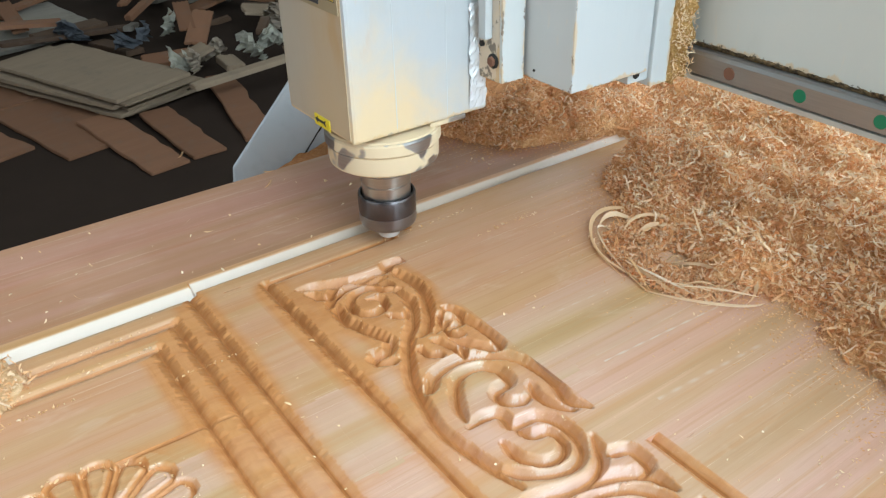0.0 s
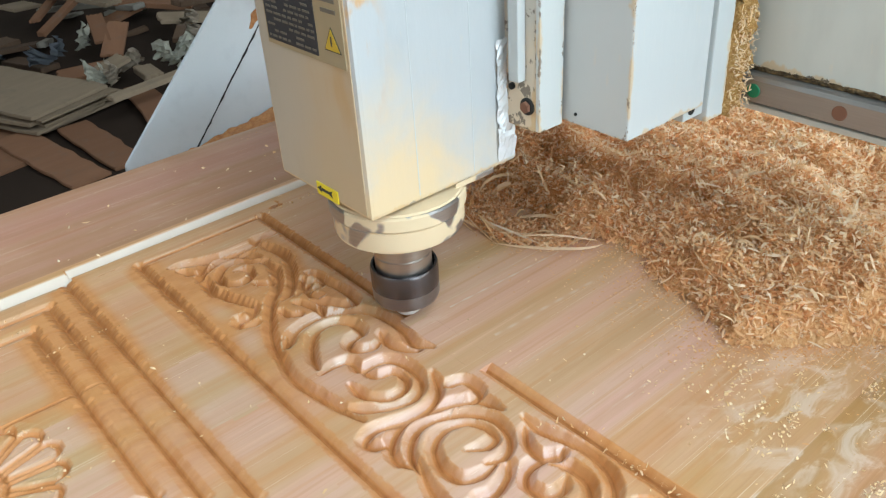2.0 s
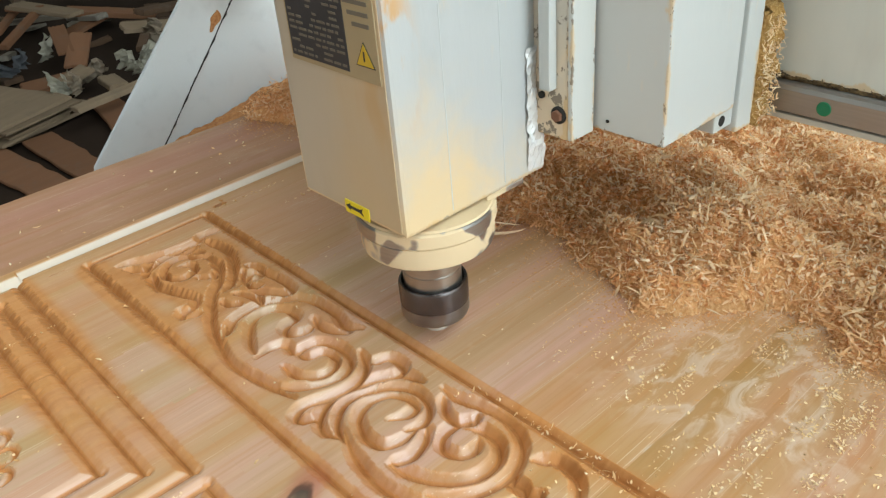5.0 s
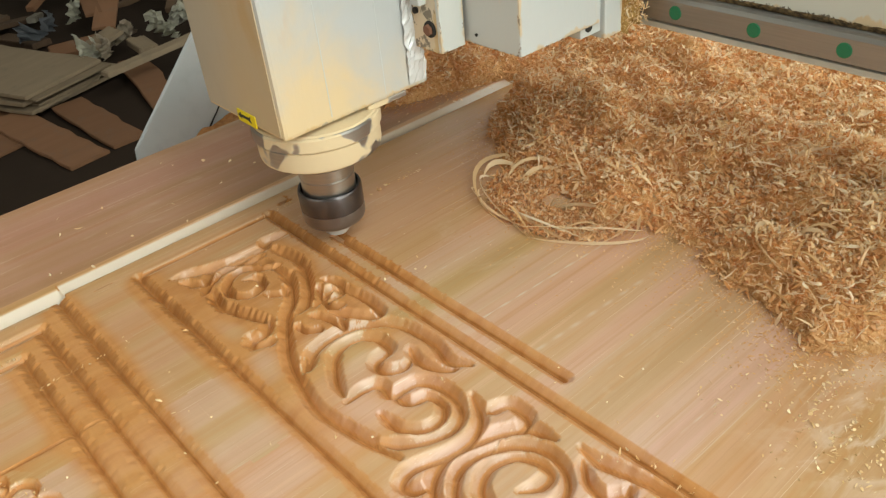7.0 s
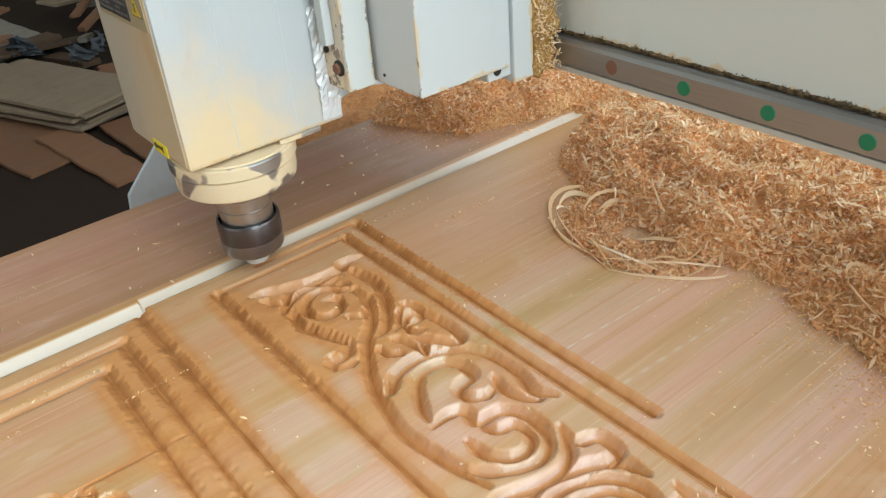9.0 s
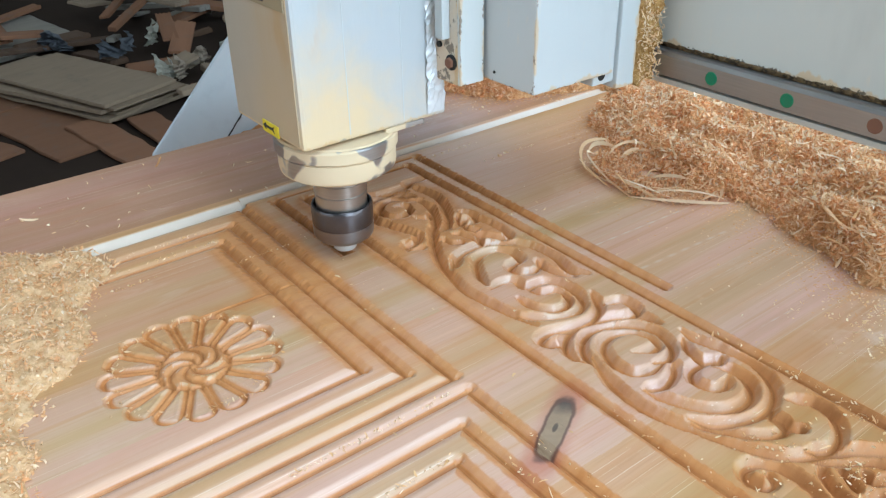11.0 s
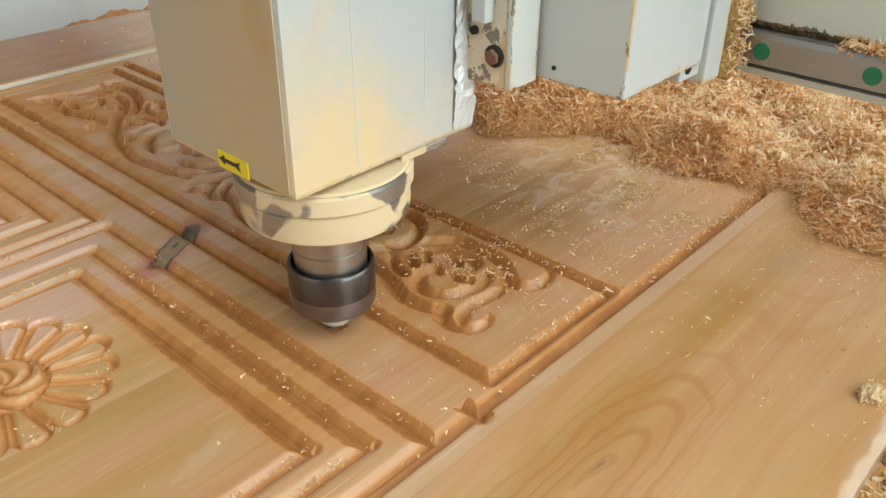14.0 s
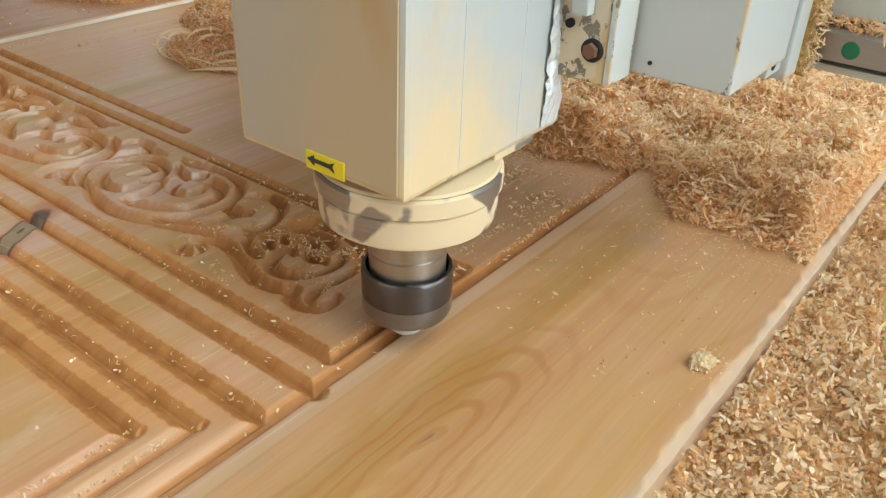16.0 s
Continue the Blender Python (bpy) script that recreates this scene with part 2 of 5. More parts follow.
def dusty_paint(name, paint, dust=(0.80, 0.60, 0.36), low=0.0, high=0.0, amount=1.0, rough=0.42, slant=0.0, side=0.0, chips=0.75, worn=(), bare=(0.20, 0.155, 0.11)):
    """Machine paint with wood dust caked on its lower part (between the local heights low and high) and in smudges."""
    n = Nodes(name)
    p = n.local()
    x, y, z = n.split(p)
    big, small = n.noise(p, 14, 4, 0.6), n.noise(n.scaled(p, 160, 160, 40), 1.0, 4, 0.65)
    smudge = n.math("MULTIPLY", n.step(n.noise(n.scaled(p, 30, 30, 9), 1.0, 4), 0.5, 0.8), 0.35)
    col = n.mix(smudge, paint, tuple(0.72 * c for c in paint))
    if high > low:
        h = n.math("ADD", z, n.math("MULTIPLY", n.math("SUBTRACT", n.noise(p, 20, 5, 0.62, 0.4), 0.5), 0.17))
        h = n.math("ADD", h, n.math("MULTIPLY", n.math("MAXIMUM", n.math("ADD", x, 0.02), 0.0), slant))
        h = n.math("ADD", h, n.math("MULTIPLY", n.math("MAXIMUM", n.math("ADD", y, 0.01), 0.0), side))
        cake = n.math("MULTIPLY", n.math("SUBTRACT", 1.0, n.step(h, low, high)), amount)
    else:
        cake = 0.0
    specks = n.math("MULTIPLY", n.step(small, 0.60, 0.78), 0.35 * amount)
    f = n.math("MAXIMUM", cake, specks)
    col = n.mix(f, col, dust)
    if slant:
        # orange stains down the front's near edge
        edge = n.math("MULTIPLY", n.math("SUBTRACT", 1.0, n.step(x, -0.040, -0.020)), n.step(z, 0.16, 0.21))
        stain = n.math("MULTIPLY", n.step(n.noise(n.scaled(p, 60, 60, 22), 1.0, 4, 0.6), 0.50, 0.62), edge)
        col = n.mix(n.math("MULTIPLY", stain, 0.8), col, (0.56, 0.31, 0.10))
    if side:
        # a warm band of dust below the name plate
        band = n.math("MULTIPLY", n.step(n.noise(n.scaled(p, 30, 30, 12), 1.0, 3, 0.6), 0.42, 0.66), n.math("SUBTRACT", 1.0, n.step(y, -0.012, 0.022)))
        col = n.mix(n.math("MULTIPLY", n.math("MULTIPLY", band, n.step(z, 0.14, 0.19)), 0.55), col, (0.50, 0.31, 0.13))
    flake = n.math("MULTIPLY", n.step(n.noise(p, 75, 5, 0.7), chips, chips + 0.02), 0.85)
    col = n.mix(flake, col, (0.16, 0.13, 0.10))
    if worn:
        # paint gone and dust lodged along edges, each given by two planes
        far = 9.0
        for a, va, b, vb in worn:
            da, db = (n.math("ABSOLUTE", n.math("SUBTRACT", (x, y, z)["xyz".index(k)], v)) for k, v in ((a, va), (b, vb)))
            far = n.math("MINIMUM", far, n.math("MAXIMUM", da, db))
        nick = n.math("SUBTRACT", far, n.math("MULTIPLY", n.math("SUBTRACT", n.noise(n.scaled(p, 190, 190, 120), 1.0, 4, 0.65), 0.52), 0.016))
        lodged = n.math("SUBTRACT", far, n.math("MULTIPLY", n.math("SUBTRACT", n.noise(n.scaled(p, 60, 60, 26), 1.0, 4, 0.6), 0.48), 0.022))
        col = n.mix(n.math("MULTIPLY", n.math("SUBTRACT", 1.0, n.step(lodged, -0.0004, 0.0016)), 0.65), col, (0.60, 0.42, 0.20))
        gone = n.math("SUBTRACT", 1.0, n.step(nick, -0.0002, 0.0004))
        col = n.mix(n.math("MULTIPLY", gone, 0.85), col, bare)
        flake = n.math("MAXIMUM", flake, gone)
    n.bump(n.math("SUBTRACT", n.math("ADD", n.math("MULTIPLY", small, 0.6), big), flake), 0.25, 0.0008)
    return n.done(col, n.math("ADD", rough, n.math("MULTIPLY", f, 0.4)), spec=0.4)


def steel(name, colour, rough, dust=0.0):
    n = Nodes(name)
    p = n.local()
    a = n.noise(n.scaled(p, 30, 30, 900), 1.0, 3, 0.6)
    b = n.noise(p, 24 if dust else 45, 3, 0.5)
    col = n.mix(n.math("MULTIPLY", a, 0.5), colour, tuple(0.6 * c for c in colour))
    f = n.math("MULTIPLY", n.step(n.math("ADD", b, n.math("MULTIPLY", n.noise(p, 90, 3), 0.08)), 0.67 - 0.20 * dust, 0.70 - 0.20 * dust), 1.0 if dust else 0.0)
    col = n.mix(f, col, (0.66, 0.53, 0.34))
    metal = n.math("MULTIPLY", n.math("SUBTRACT", 1.0, f), 0.9)
    n.bump(n.math("ADD", n.math("MULTIPLY", f, 1.0), n.math("MULTIPLY", a, 0.2)), 0.3, 0.0005)
    return n.done(col, n.math("ADD", rough, n.math("MULTIPLY", f, 0.5)), metal)


def shaving_material(name, dark, mid, light, see=0.40):
    n = Nodes(name)
    r = n.island()
    p = n.place()
    col = n.ramp(r, (0.0, dark), (0.45, mid), (0.85, light), (1.0, (0.90, 0.77, 0.57)))
    col = n.mix(n.math("MULTIPLY", n.noise(p, 260, 2), 0.35), col, dark)
    patch = n.noise(p, 17, 4, 0.6)
    col = n.mix(n.math("MULTIPLY", n.step(patch, 0.50, 0.68), 0.50), col, tuple(0.5 * (a + b) for a, b in zip(dark, mid)))
    col = n.mix(n.math("MULTIPLY", n.step(n.noise(p, 5, 2), 0.56, 0.70), 0.35), col, light)
    n.done(col, 0.62, spec=0.35)
    # thin strips let light through
    thin = n.add("BsdfTranslucent", Color=col)
    both = n.add("MixShader", Fac=see)
    n.t.links.new(n.bsdf.outputs[0], both.inputs[1])
    n.t.links.new(thin.outputs[0], both.inputs[2])
    n.t.links.new(both.outputs[0], n.t.nodes["Material Output"].inputs[0])
    return n.m


def crumb_material(name, a, b, scale=170):
    n = Nodes(name)
    p = n.place()
    s = n.noise(p, scale, 5, 0.7)
    col = n.mix(n.step(s, 0.35, 0.7), a, b)
    col = n.mix(n.math("MULTIPLY", n.noise(p, 11, 3), 0.35), col, a)
    n.bump(s, 0.9, 0.004)
    return n.done(col, 0.8, spec=0.25)


def rough_board(name, a, b):
    n = Nodes(name)
    p = n.local()
    s = n.noise(n.scaled(p, 3, 22, 22), 1.0, 4, 0.6)
    col = n.mix(s, a, b)
    col = n.mix(n.math("MULTIPLY", n.random(), 0.5), col, tuple(0.6 * c for c in a))
    col = n.mix(n.math("MULTIPLY", n.step(n.noise(p, 9, 5, 0.7), 0.5, 0.75), 0.5), col, (0.13, 0.105, 0.08))
    n.bump(s, 0.4, 0.004)
    return n.done(col, 0.85, spec=0.2)


def plain(name, colour, rough=0.6, metal=0.0, scale=20.0, vary=0.25, spec=0.5):
    n = Nodes(name)
    p = n.local()
    s = n.noise(p, scale, 5, 0.65)
    col = n.mix(n.math("MULTIPLY", s, vary * 2), colour, tuple(0.55 * c for c in colour))
    n.bump(s, 0.25, 0.002)
    return n.done(col, rough, metal, spec)


WOOD = wood_material()
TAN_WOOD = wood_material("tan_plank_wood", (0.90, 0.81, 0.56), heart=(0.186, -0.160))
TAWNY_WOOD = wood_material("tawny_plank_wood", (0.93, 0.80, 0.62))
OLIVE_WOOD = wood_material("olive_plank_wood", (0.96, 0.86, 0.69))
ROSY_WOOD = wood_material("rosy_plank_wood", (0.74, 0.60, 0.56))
PAINT = dusty_paint("spindle_paint", (0.455, 0.48, 0.485), dust=(0.66, 0.51, 0.30), low=0.115, high=0.225, amount=0.95, slant=0.9,
                    worn=[("x", 0.0755, "y", -0.036), ("z", 0.1105, "y", -0.036)], bare=(0.36, 0.31, 0.23))
# darker copy of the body paint for the side in shade, plus dust
SHADED_SIDE_PAINT = dusty_paint("shaded_side_paint", (0.46, 0.41, 0.325), dust=(0.54, 0.41, 0.245), low=0.10, high=0.38, amount=0.85, side=3.2)
WHITE = dusty_paint("carriage_paint", (0.52, 0.55, 0.545), amount=0.45)
HOUSING_PAINT = dusty_paint("housing_paint", (0.53, 0.555, 0.55), amount=0.5, worn=[("x", 0.0895, "y", -0.1155), ("x", 0.0895, "z", 0.1415), ("y", -0.1155, "z", 0.1415)])
EDGE_PAINT = dusty_paint("plate_edge_paint", (0.55, 0.57, 0.55), amount=0.5, worn=[("x", 0.0657, "y", -0.0662), ("x", 0.0870, "y", -0.0662), ("z", 0.1405, "y", -0.0662)])
BACK_PAINT = dusty_paint("back_plate_paint", (0.52, 0.55, 0.545), amount=0.5, worn=[("x", 0.1905, "y", -0.1165), ("z", 0.1285, "y", -0.1165)])
CREAM = dusty_paint("gantry_paint", (0.60, 0.61, 0.56), amount=0.5)
COVER_PAINT = dusty_paint("cover_paint", (0.57, 0.58, 0.53), amount=0.55, worn=[("x", 0.2235, "z", 0.1540)], bare=(0.06, 0.045, 0.03))
LEG_PAINT = dusty_paint("leg_paint", (0.62, 0.65, 0.66), amount=0.3)
PLATE = dusty_paint("dusty_plate", (0.56, 0.53, 0.46), low=0.14, high=0.22, amount=0.5, chips=0.54, worn=[("x", 0.0665, "z", 0.1395), ("x", 0.0665, "y", -0.0625)], bare=(0.14, 0.12, 0.10))
RING = steel("dusty_ring_steel", (0.42, 0.40, 0.38), 0.38, dust=0.85)
CAKE = plain("caked_dust", (0.68, 0.54, 0.34), 0.9, scale=60, vary=0.12)
NUT = steel("blackened_nut_steel", (0.135, 0.125, 0.13), 0.27)
NUT_LOW = steel("worn_nut_steel", (0.27, 0.26, 0.265), 0.34)
SHAFT = steel("bright_shaft_steel", (0.46, 0.44, 0.41), 0.28)
BIT = plain("cutter_steel", (0.62, 0.62, 0.60), 0.35, 0.3)
RAIL = steel("rail_steel", (0.36, 0.34, 0.32), 0.42)
GRIME = crumb_material("oily_sawdust", (0.05, 0.035, 0.022), (0.34, 0.22, 0.10), 240)
GREEN = plain("green_plug", (0.008, 0.17, 0.075), 0.5, vary=0.1)
RUST = plain("rusty_hole", (0.20, 0.09, 0.05), 0.8)
BLACK = plain("black_grime_and_shade", (0.02, 0.018, 0.015), 0.85, scale=120)
YELLOW = plain("yellow_sticker", (0.80, 0.64, 0.02), 0.5, vary=0.06)
INK = plain("sticker_ink", (0.03, 0.03, 0.03), 0.6, vary=0.1)
LABEL = plain("label_black", (0.035, 0.035, 0.04), 0.55)
LABEL_TAN = plain("label_tan", (0.40, 0.32, 0.19), 0.6)
PRINT = plain("label_print", (0.16, 0.14, 0.11), 0.6)
LABEL_YELLOW = plain("label_yellow", (0.62, 0.42, 0.03), 0.6, scale=80)
TAPE = plain("clear_tape", (0.74, 0.76, 0.77), 0.2, 0.12, scale=60)
SHAVING = shaving_material("wood_shavings", (0.72, 0.37, 0.15), (0.91, 0.63, 0.34), (0.97, 0.82, 0.58))
RED_SHAVING = shaving_material("red_shavings", (0.68, 0.31, 0.11), (0.90, 0.55, 0.26), (0.96, 0.77, 0.51))
PALE_SHAVING = shaving_material("pale_shavings", (0.82, 0.55, 0.28), (0.94, 0.75, 0.48), (0.97, 0.87, 0.67))
CHIP = shaving_material("fresh_chips", (0.72, 0.42, 0.17), (0.86, 0.62, 0.34), (0.93, 0.78, 0.54))
CREAM_SHAVING = shaving_material("cream_shavings", (0.84, 0.55, 0.29), (0.94, 0.75, 0.49), (0.96, 0.86, 0.67), 0.3)
BED_SHAVING = shaving_material("bed_shavings", (0.80, 0.47, 0.21), (0.94, 0.72, 0.44), (0.98, 0.89, 0.69), 0.35)
FLAT_CHIP = shaving_material("flat_chips", (0.70, 0.46, 0.22), (0.80, 0.60, 0.34), (0.86, 0.72, 0.48), 0.0)
DUST = shaving_material("orange_sawdust", (0.58, 0.29, 0.11), (0.68, 0.39, 0.17), (0.78, 0.52, 0.28), 0.05)
HEAP = crumb_material("shaving_heap", (0.68, 0.34, 0.13), (0.90, 0.60, 0.31), 330)
CLUMP = plain("pressed_chips", (0.70, 0.51, 0.30), 0.9, scale=420, vary=0.3, spec=0.2)
MOUND = crumb_material("orange_mound", (0.40, 0.17, 0.06), (0.60, 0.30, 0.12))
CRUST = crumb_material("caked_crust", (0.42, 0.22, 0.06), (0.74, 0.50, 0.20), 420)
PALE_HEAP = crumb_material("pale_heap", (0.62, 0.37, 0.17), (0.86, 0.62, 0.36))
BED = plain("bed_metal", (0.16, 0.14, 0.12), 0.6, 0.2)
CONCRETE = plain("dark_floor", (0.036, 0.024, 0.017), 1.0, scale=3, vary=0.4, spec=0.08)
# walls and ceiling out of view, kept pale to bounce fill light
WALL = plain("pale_bounce_wall", (0.66, 0.64, 0.59), 0.9, scale=2, vary=0.2)
CEIL = plain("pale_bounce_ceiling", (0.70, 0.69, 0.66), 0.8, scale=2)
BOARD = rough_board("scrap_board", (0.07, 0.042, 0.026), (0.13, 0.08, 0.048))
PLY = rough_board("plywood_board", (0.20, 0.145, 0.095), (0.29, 0.22, 0.145))
PANEL = rough_board("brown_panel", (0.18, 0.088, 0.045), (0.25, 0.125, 0.068))
GREY_PLY = rough_board("grey_board", (0.22, 0.195, 0.16), (0.32, 0.29, 0.24))
CLOTH = plain("pale_plastic", (0.48, 0.46, 0.37), 0.6, scale=8)
FOIL = plain("tan_paper", (0.36, 0.29, 0.21), 0.7, scale=8)
BLUE = plain("blue_grey_plastic", (0.13, 0.14, 0.155), 0.6)

# ---- mesh helpers ----


def part(name, bm, material, parent=None, label="", at=None, smooth=False):
    me = bpy.data.meshes.new(name)
    bm.to_mesh(me)
    bm.free()
    me.materials.append(material)
    if smooth:
        me.shade_smooth()
    ob = new(name, me)
    if parent is not None:
        ob.parent = parent
    if at is not None:
        ob.matrix_basis = at
    if label:
        ob["label"] = label
    return ob


def thing(name, m, label, category, group="", kind=""):
    ob = new(name)
    ob.empty_display_size = 0.05
    ob.matrix_basis = m
    return tagged(ob, label, category, group, kind)


def block(x0, x1, y0, y1, z0, z1, bevel=0.0, bm=None):
    """A box, its edges rounded by bevel."""
    b = bmesh.new()
    bmesh.ops.create_cube(b, size=1.0)
    for v in b.verts:
        v.co = ((x0 + x1) / 2 + v.co.x * (x1 - x0), (y0 + y1) / 2 + v.co.y * (y1 - y0), (z0 + z1) / 2 + v.co.z * (z1 - z0))
    if bevel:
        bmesh.ops.bevel(b, geom=b.edges[:], offset=bevel, segments=2, affect="EDGES", profile=0.6)
    if bm is None:
        return b
    me = bpy.data.meshes.new("tmp")
    b.to_mesh(me)
    b.free()
    bm.from_mesh(me)
    bpy.data.meshes.remove(me)
    return bm


def turned(profile, segments=56):
    """A turned part about z, from (radius, height) pairs."""
    b = bmesh.new()
    rings = []
    for r, z in profile:
        rings.append([b.verts.new((r * math.cos(a), r * math.sin(a), z)) for a in (2 * math.pi * k / segments for k in range(segments))])
    for lo, hi in zip(rings, rings[1:]):
        for k in range(segments):
            b.faces.new((lo[k], lo[(k + 1) % segments], hi[(k + 1) % segments], hi[k]))
    b.faces.new(rings[0][::-1])
    b.faces.new(rings[-1])
    bmesh.ops.recalc_face_normals(b, faces=b.faces[:])
    return b


def sharp(ob, degrees=35):
    """Smooth shading with edges kept sharp past an angle."""
    ob.data.shade_smooth()
    ob.data.set_sharp_from_angle(angle=radians(degrees))
    return ob


def prism(outline, z0, z1, bevel=0.0):
    """An upright plate with the given outline in x and y."""
    b = bmesh.new()
    f = b.faces.new([b.verts.new((x, y, z0)) for x, y in outline])
    up = bmesh.ops.extrude_face_region(b, geom=[f])
    for v in up["geom"]:
        if isinstance(v, bmesh.types.BMVert):
            v.co.z = z1
    bmesh.ops.recalc_face_normals(b, faces=b.faces[:])
    if bevel:
        bmesh.ops.bevel(b, geom=b.edges[:], offset=bevel, segments=2, affect="EDGES")
    return b


def grid_mesh(name, xs, ys, zs, material, attr=None, depth=None, board=None):
    """A sheet over xs and ys at heights zs (rows along y); with depth, closed to a solid."""
    nx, ny = len(xs), len(ys)
    gx, gy = np.meshgrid(xs, ys)
    co = np.stack([gx, gy, zs], -1).reshape(-1, 3)
    i = np.arange(nx * ny).reshape(ny, nx)
    quads = np.stack([i[:-1, :-1], i[:-1, 1:], i[1:, 1:], i[1:, :-1]], -1).reshape(-1, 4)
    if depth is not None:
        edge = np.concatenate([i[0, :], i[1:, -1], i[-1, -2::-1], i[-2:0:-1, 0]])
        low = co[edge].copy()
        low[:, 2] = depth
        e, k = len(co) + np.arange(len(edge)), len(co) + len(edge) + np.arange(len(edge))
        co = np.concatenate([co, co[edge], low])
        nxt = np.roll(np.arange(len(edge)), -1)
        quads = np.concatenate([quads, np.stack([e, k, k[nxt], e[nxt]], -1)])
    me = bpy.data.meshes.new(name)
    me.vertices.add(len(co))
    me.vertices.foreach_set("co", co.astype(np.float32).ravel())
    me.loops.add(quads.size)
    me.loops.foreach_set("vertex_index", quads.astype(np.int32).ravel())
    me.polygons.add(len(quads))
    me.polygons.foreach_set("loop_start", np.arange(0, quads.size, 4, dtype=np.int32))
    me.polygons.foreach_set("use_smooth", np.ones(len(quads), dtype=bool))
    if attr is not None:
        a = me.attributes.new("cut", "FLOAT", "POINT")
        full = np.zeros(len(co), dtype=np.float32)
        full[: nx * ny] = attr.ravel()
        a.data.foreach_set("value", full)
    if board is not None:
        own = me.attributes.new("board", "FLOAT", "POINT")
        own.data.foreach_set("value", np.full(len(co), board, dtype=np.float32))
    me.update(calc_edges=True)
    me.validate()
    me.materials.append(material)
    return me


# ---- the tool's way over the board: seconds, x, y, height ----
TOOL = [
    (0.0, 0.312, 0.5205, 0.0), (0.5, 0.312, 0.5015, -0.001), (1.0, 0.312, 0.4405, 0.0), (1.5, 0.312, 0.373, 0.0), (2.0, 0.312, 0.3085, 0.0),
    (2.5, 0.312, 0.245, 0.0), (3.0, 0.3125, 0.2193, 0.0), (3.5, 0.3127, 0.219, 0.0075), (4.3, 0.3305, 0.219, 0.0095), (5.1, 0.331, 0.2185, 0.004),
    (5.35, 0.3313, 0.2235, 0.0), (6.0, 0.3315, 0.315, 0.0), (6.5, 0.3314, 0.3825, 0.0), (7.0, 0.3312, 0.449, 0.0), (7.5, 0.3305, 0.512, 0.0),
    (8.0, 0.3294, 0.534, 0.0), (8.5, 0.304, 0.534, 0.0), (9.0, 0.240, 0.534, 0.0), (9.5, 0.178, 0.534, 0.0), (9.9, 0.1735, 0.532, 0.0),
    (10.3, 0.1735, 0.503, 0.0), (11.0, 0.1735, 0.412, 0.0), (11.5, 0.1735, 0.346, 0.0), (12.0, 0.1733, 0.2785, 0.0), (12.5, 0.1736, 0.2133, 0.0),
    (13.0, 0.174, 0.1487, 0.0), (13.5, 0.1739, 0.0798, 0.0), (14.0, 0.1732, 0.0136, 0.0), (14.5, 0.1735, -0.0506, 0.0), (15.0, 0.1736, -0.0928, 0.0),
    (15.5, 0.1836, -0.0967, 0.0), (16.0, 0.2383, -0.0985, 0.0),
]
# ---- the room ----
FLOOR_Z = -0.86


def room():
    tagged(part("floor", block(-4.2, 5.2, -3.6, 6.2, FLOOR_Z - 0.1, FLOOR_Z), CONCRETE), "dark dusty concrete workshop floor", "floor", kind="structure")
    # unseen ceiling and walls; skylights and west gate are added for fill
    b = block(-4.2, 5.2, -3.6, -3.2, 3.0, 3.1)
    for x0, x1, y0, y1 in ((-4.2, -1.6, -3.2, -1.0), (1.0, 5.2, -3.2, -1.0), (-4.2, 0.8, -1.0, 1.2), (3.4, 5.2, -1.0, 1.2), (-4.2, 5.2, 1.2, 6.2)):
        block(x0, x1, y0, y1, 3.0, 3.1, bm=b)
    tagged(part("ceiling", b, CEIL), "unseen pale ceiling with two openings added for fill light", "ceiling", kind="structure")
    b = block(-4.2, -0.8, -3.6, -3.4, FLOOR_Z, 3.0)
    block(4.0, 5.2, -3.6, -3.4, FLOOR_Z, 3.0, bm=b)
    block(-0.8, 4.0, -3.6, -3.4, 2.78, 3.0, bm=b)
    tagged(part("unseen_wall_south", b, WALL), "unseen plastered wall with a wide open gate", "wall", kind="structure")
    tagged(part("unseen_wall_north", block(-4.2, 5.2, 6.0, 6.2, FLOOR_Z, 3.0), WALL), "unseen plastered wall behind the scrap wood", "wall", kind="structure")
    b = block(-4.4, -4.2, -3.6, -1.55, FLOOR_Z, 3.0)
    block(-4.4, -4.2, 2.55, 6.2, FLOOR_Z, 3.0, bm=b)
    block(-4.4, -4.2, -1.55, 2.55, 2.40, 3.0, bm=b)
    tagged(part("unseen_wall_west", b, WALL), "unseen plastered wall with an opening added for fill light", "wall", kind="structure")
    tagged(part("unseen_wall_east", block(5.0, 5.2, -3.4, 6.0, FLOOR_Z, 3.0), WALL), "unseen plastered side wall", "wall", kind="structure")


# ---- the carved door board ----
SLAB_X = (-0.72, 1.30)
SEAMS = [-0.250, -0.1075, -0.035, 0.048, 0.129, 0.212, 0.302, 0.377, 0.456, 0.5635, 0.705]
FX0, FX1, FY0, FY1, FINE = -0.125, 0.575, -0.135, 0.605, 0.00095


def smooth_path(points, steps=14):
    """A Catmull-Rom line through the points."""
    p = [np.array(q, float) for q in points]
    p = [2 * p[0] - p[1], *p, 2 * p[-1] - p[-2]]
    out = []
    for a, b, c, d in zip(p, p[1:], p[2:], p[3:]):
        for k in range(steps):
            t = k / steps
            out.append(0.5 * (2 * b + (c - a) * t + (2 * a - 5 * b + 4 * c - d) * t * t + (3 * b - a - 3 * c + d) * t ** 3))
    out.append(p[-2])
    return np.array(out)


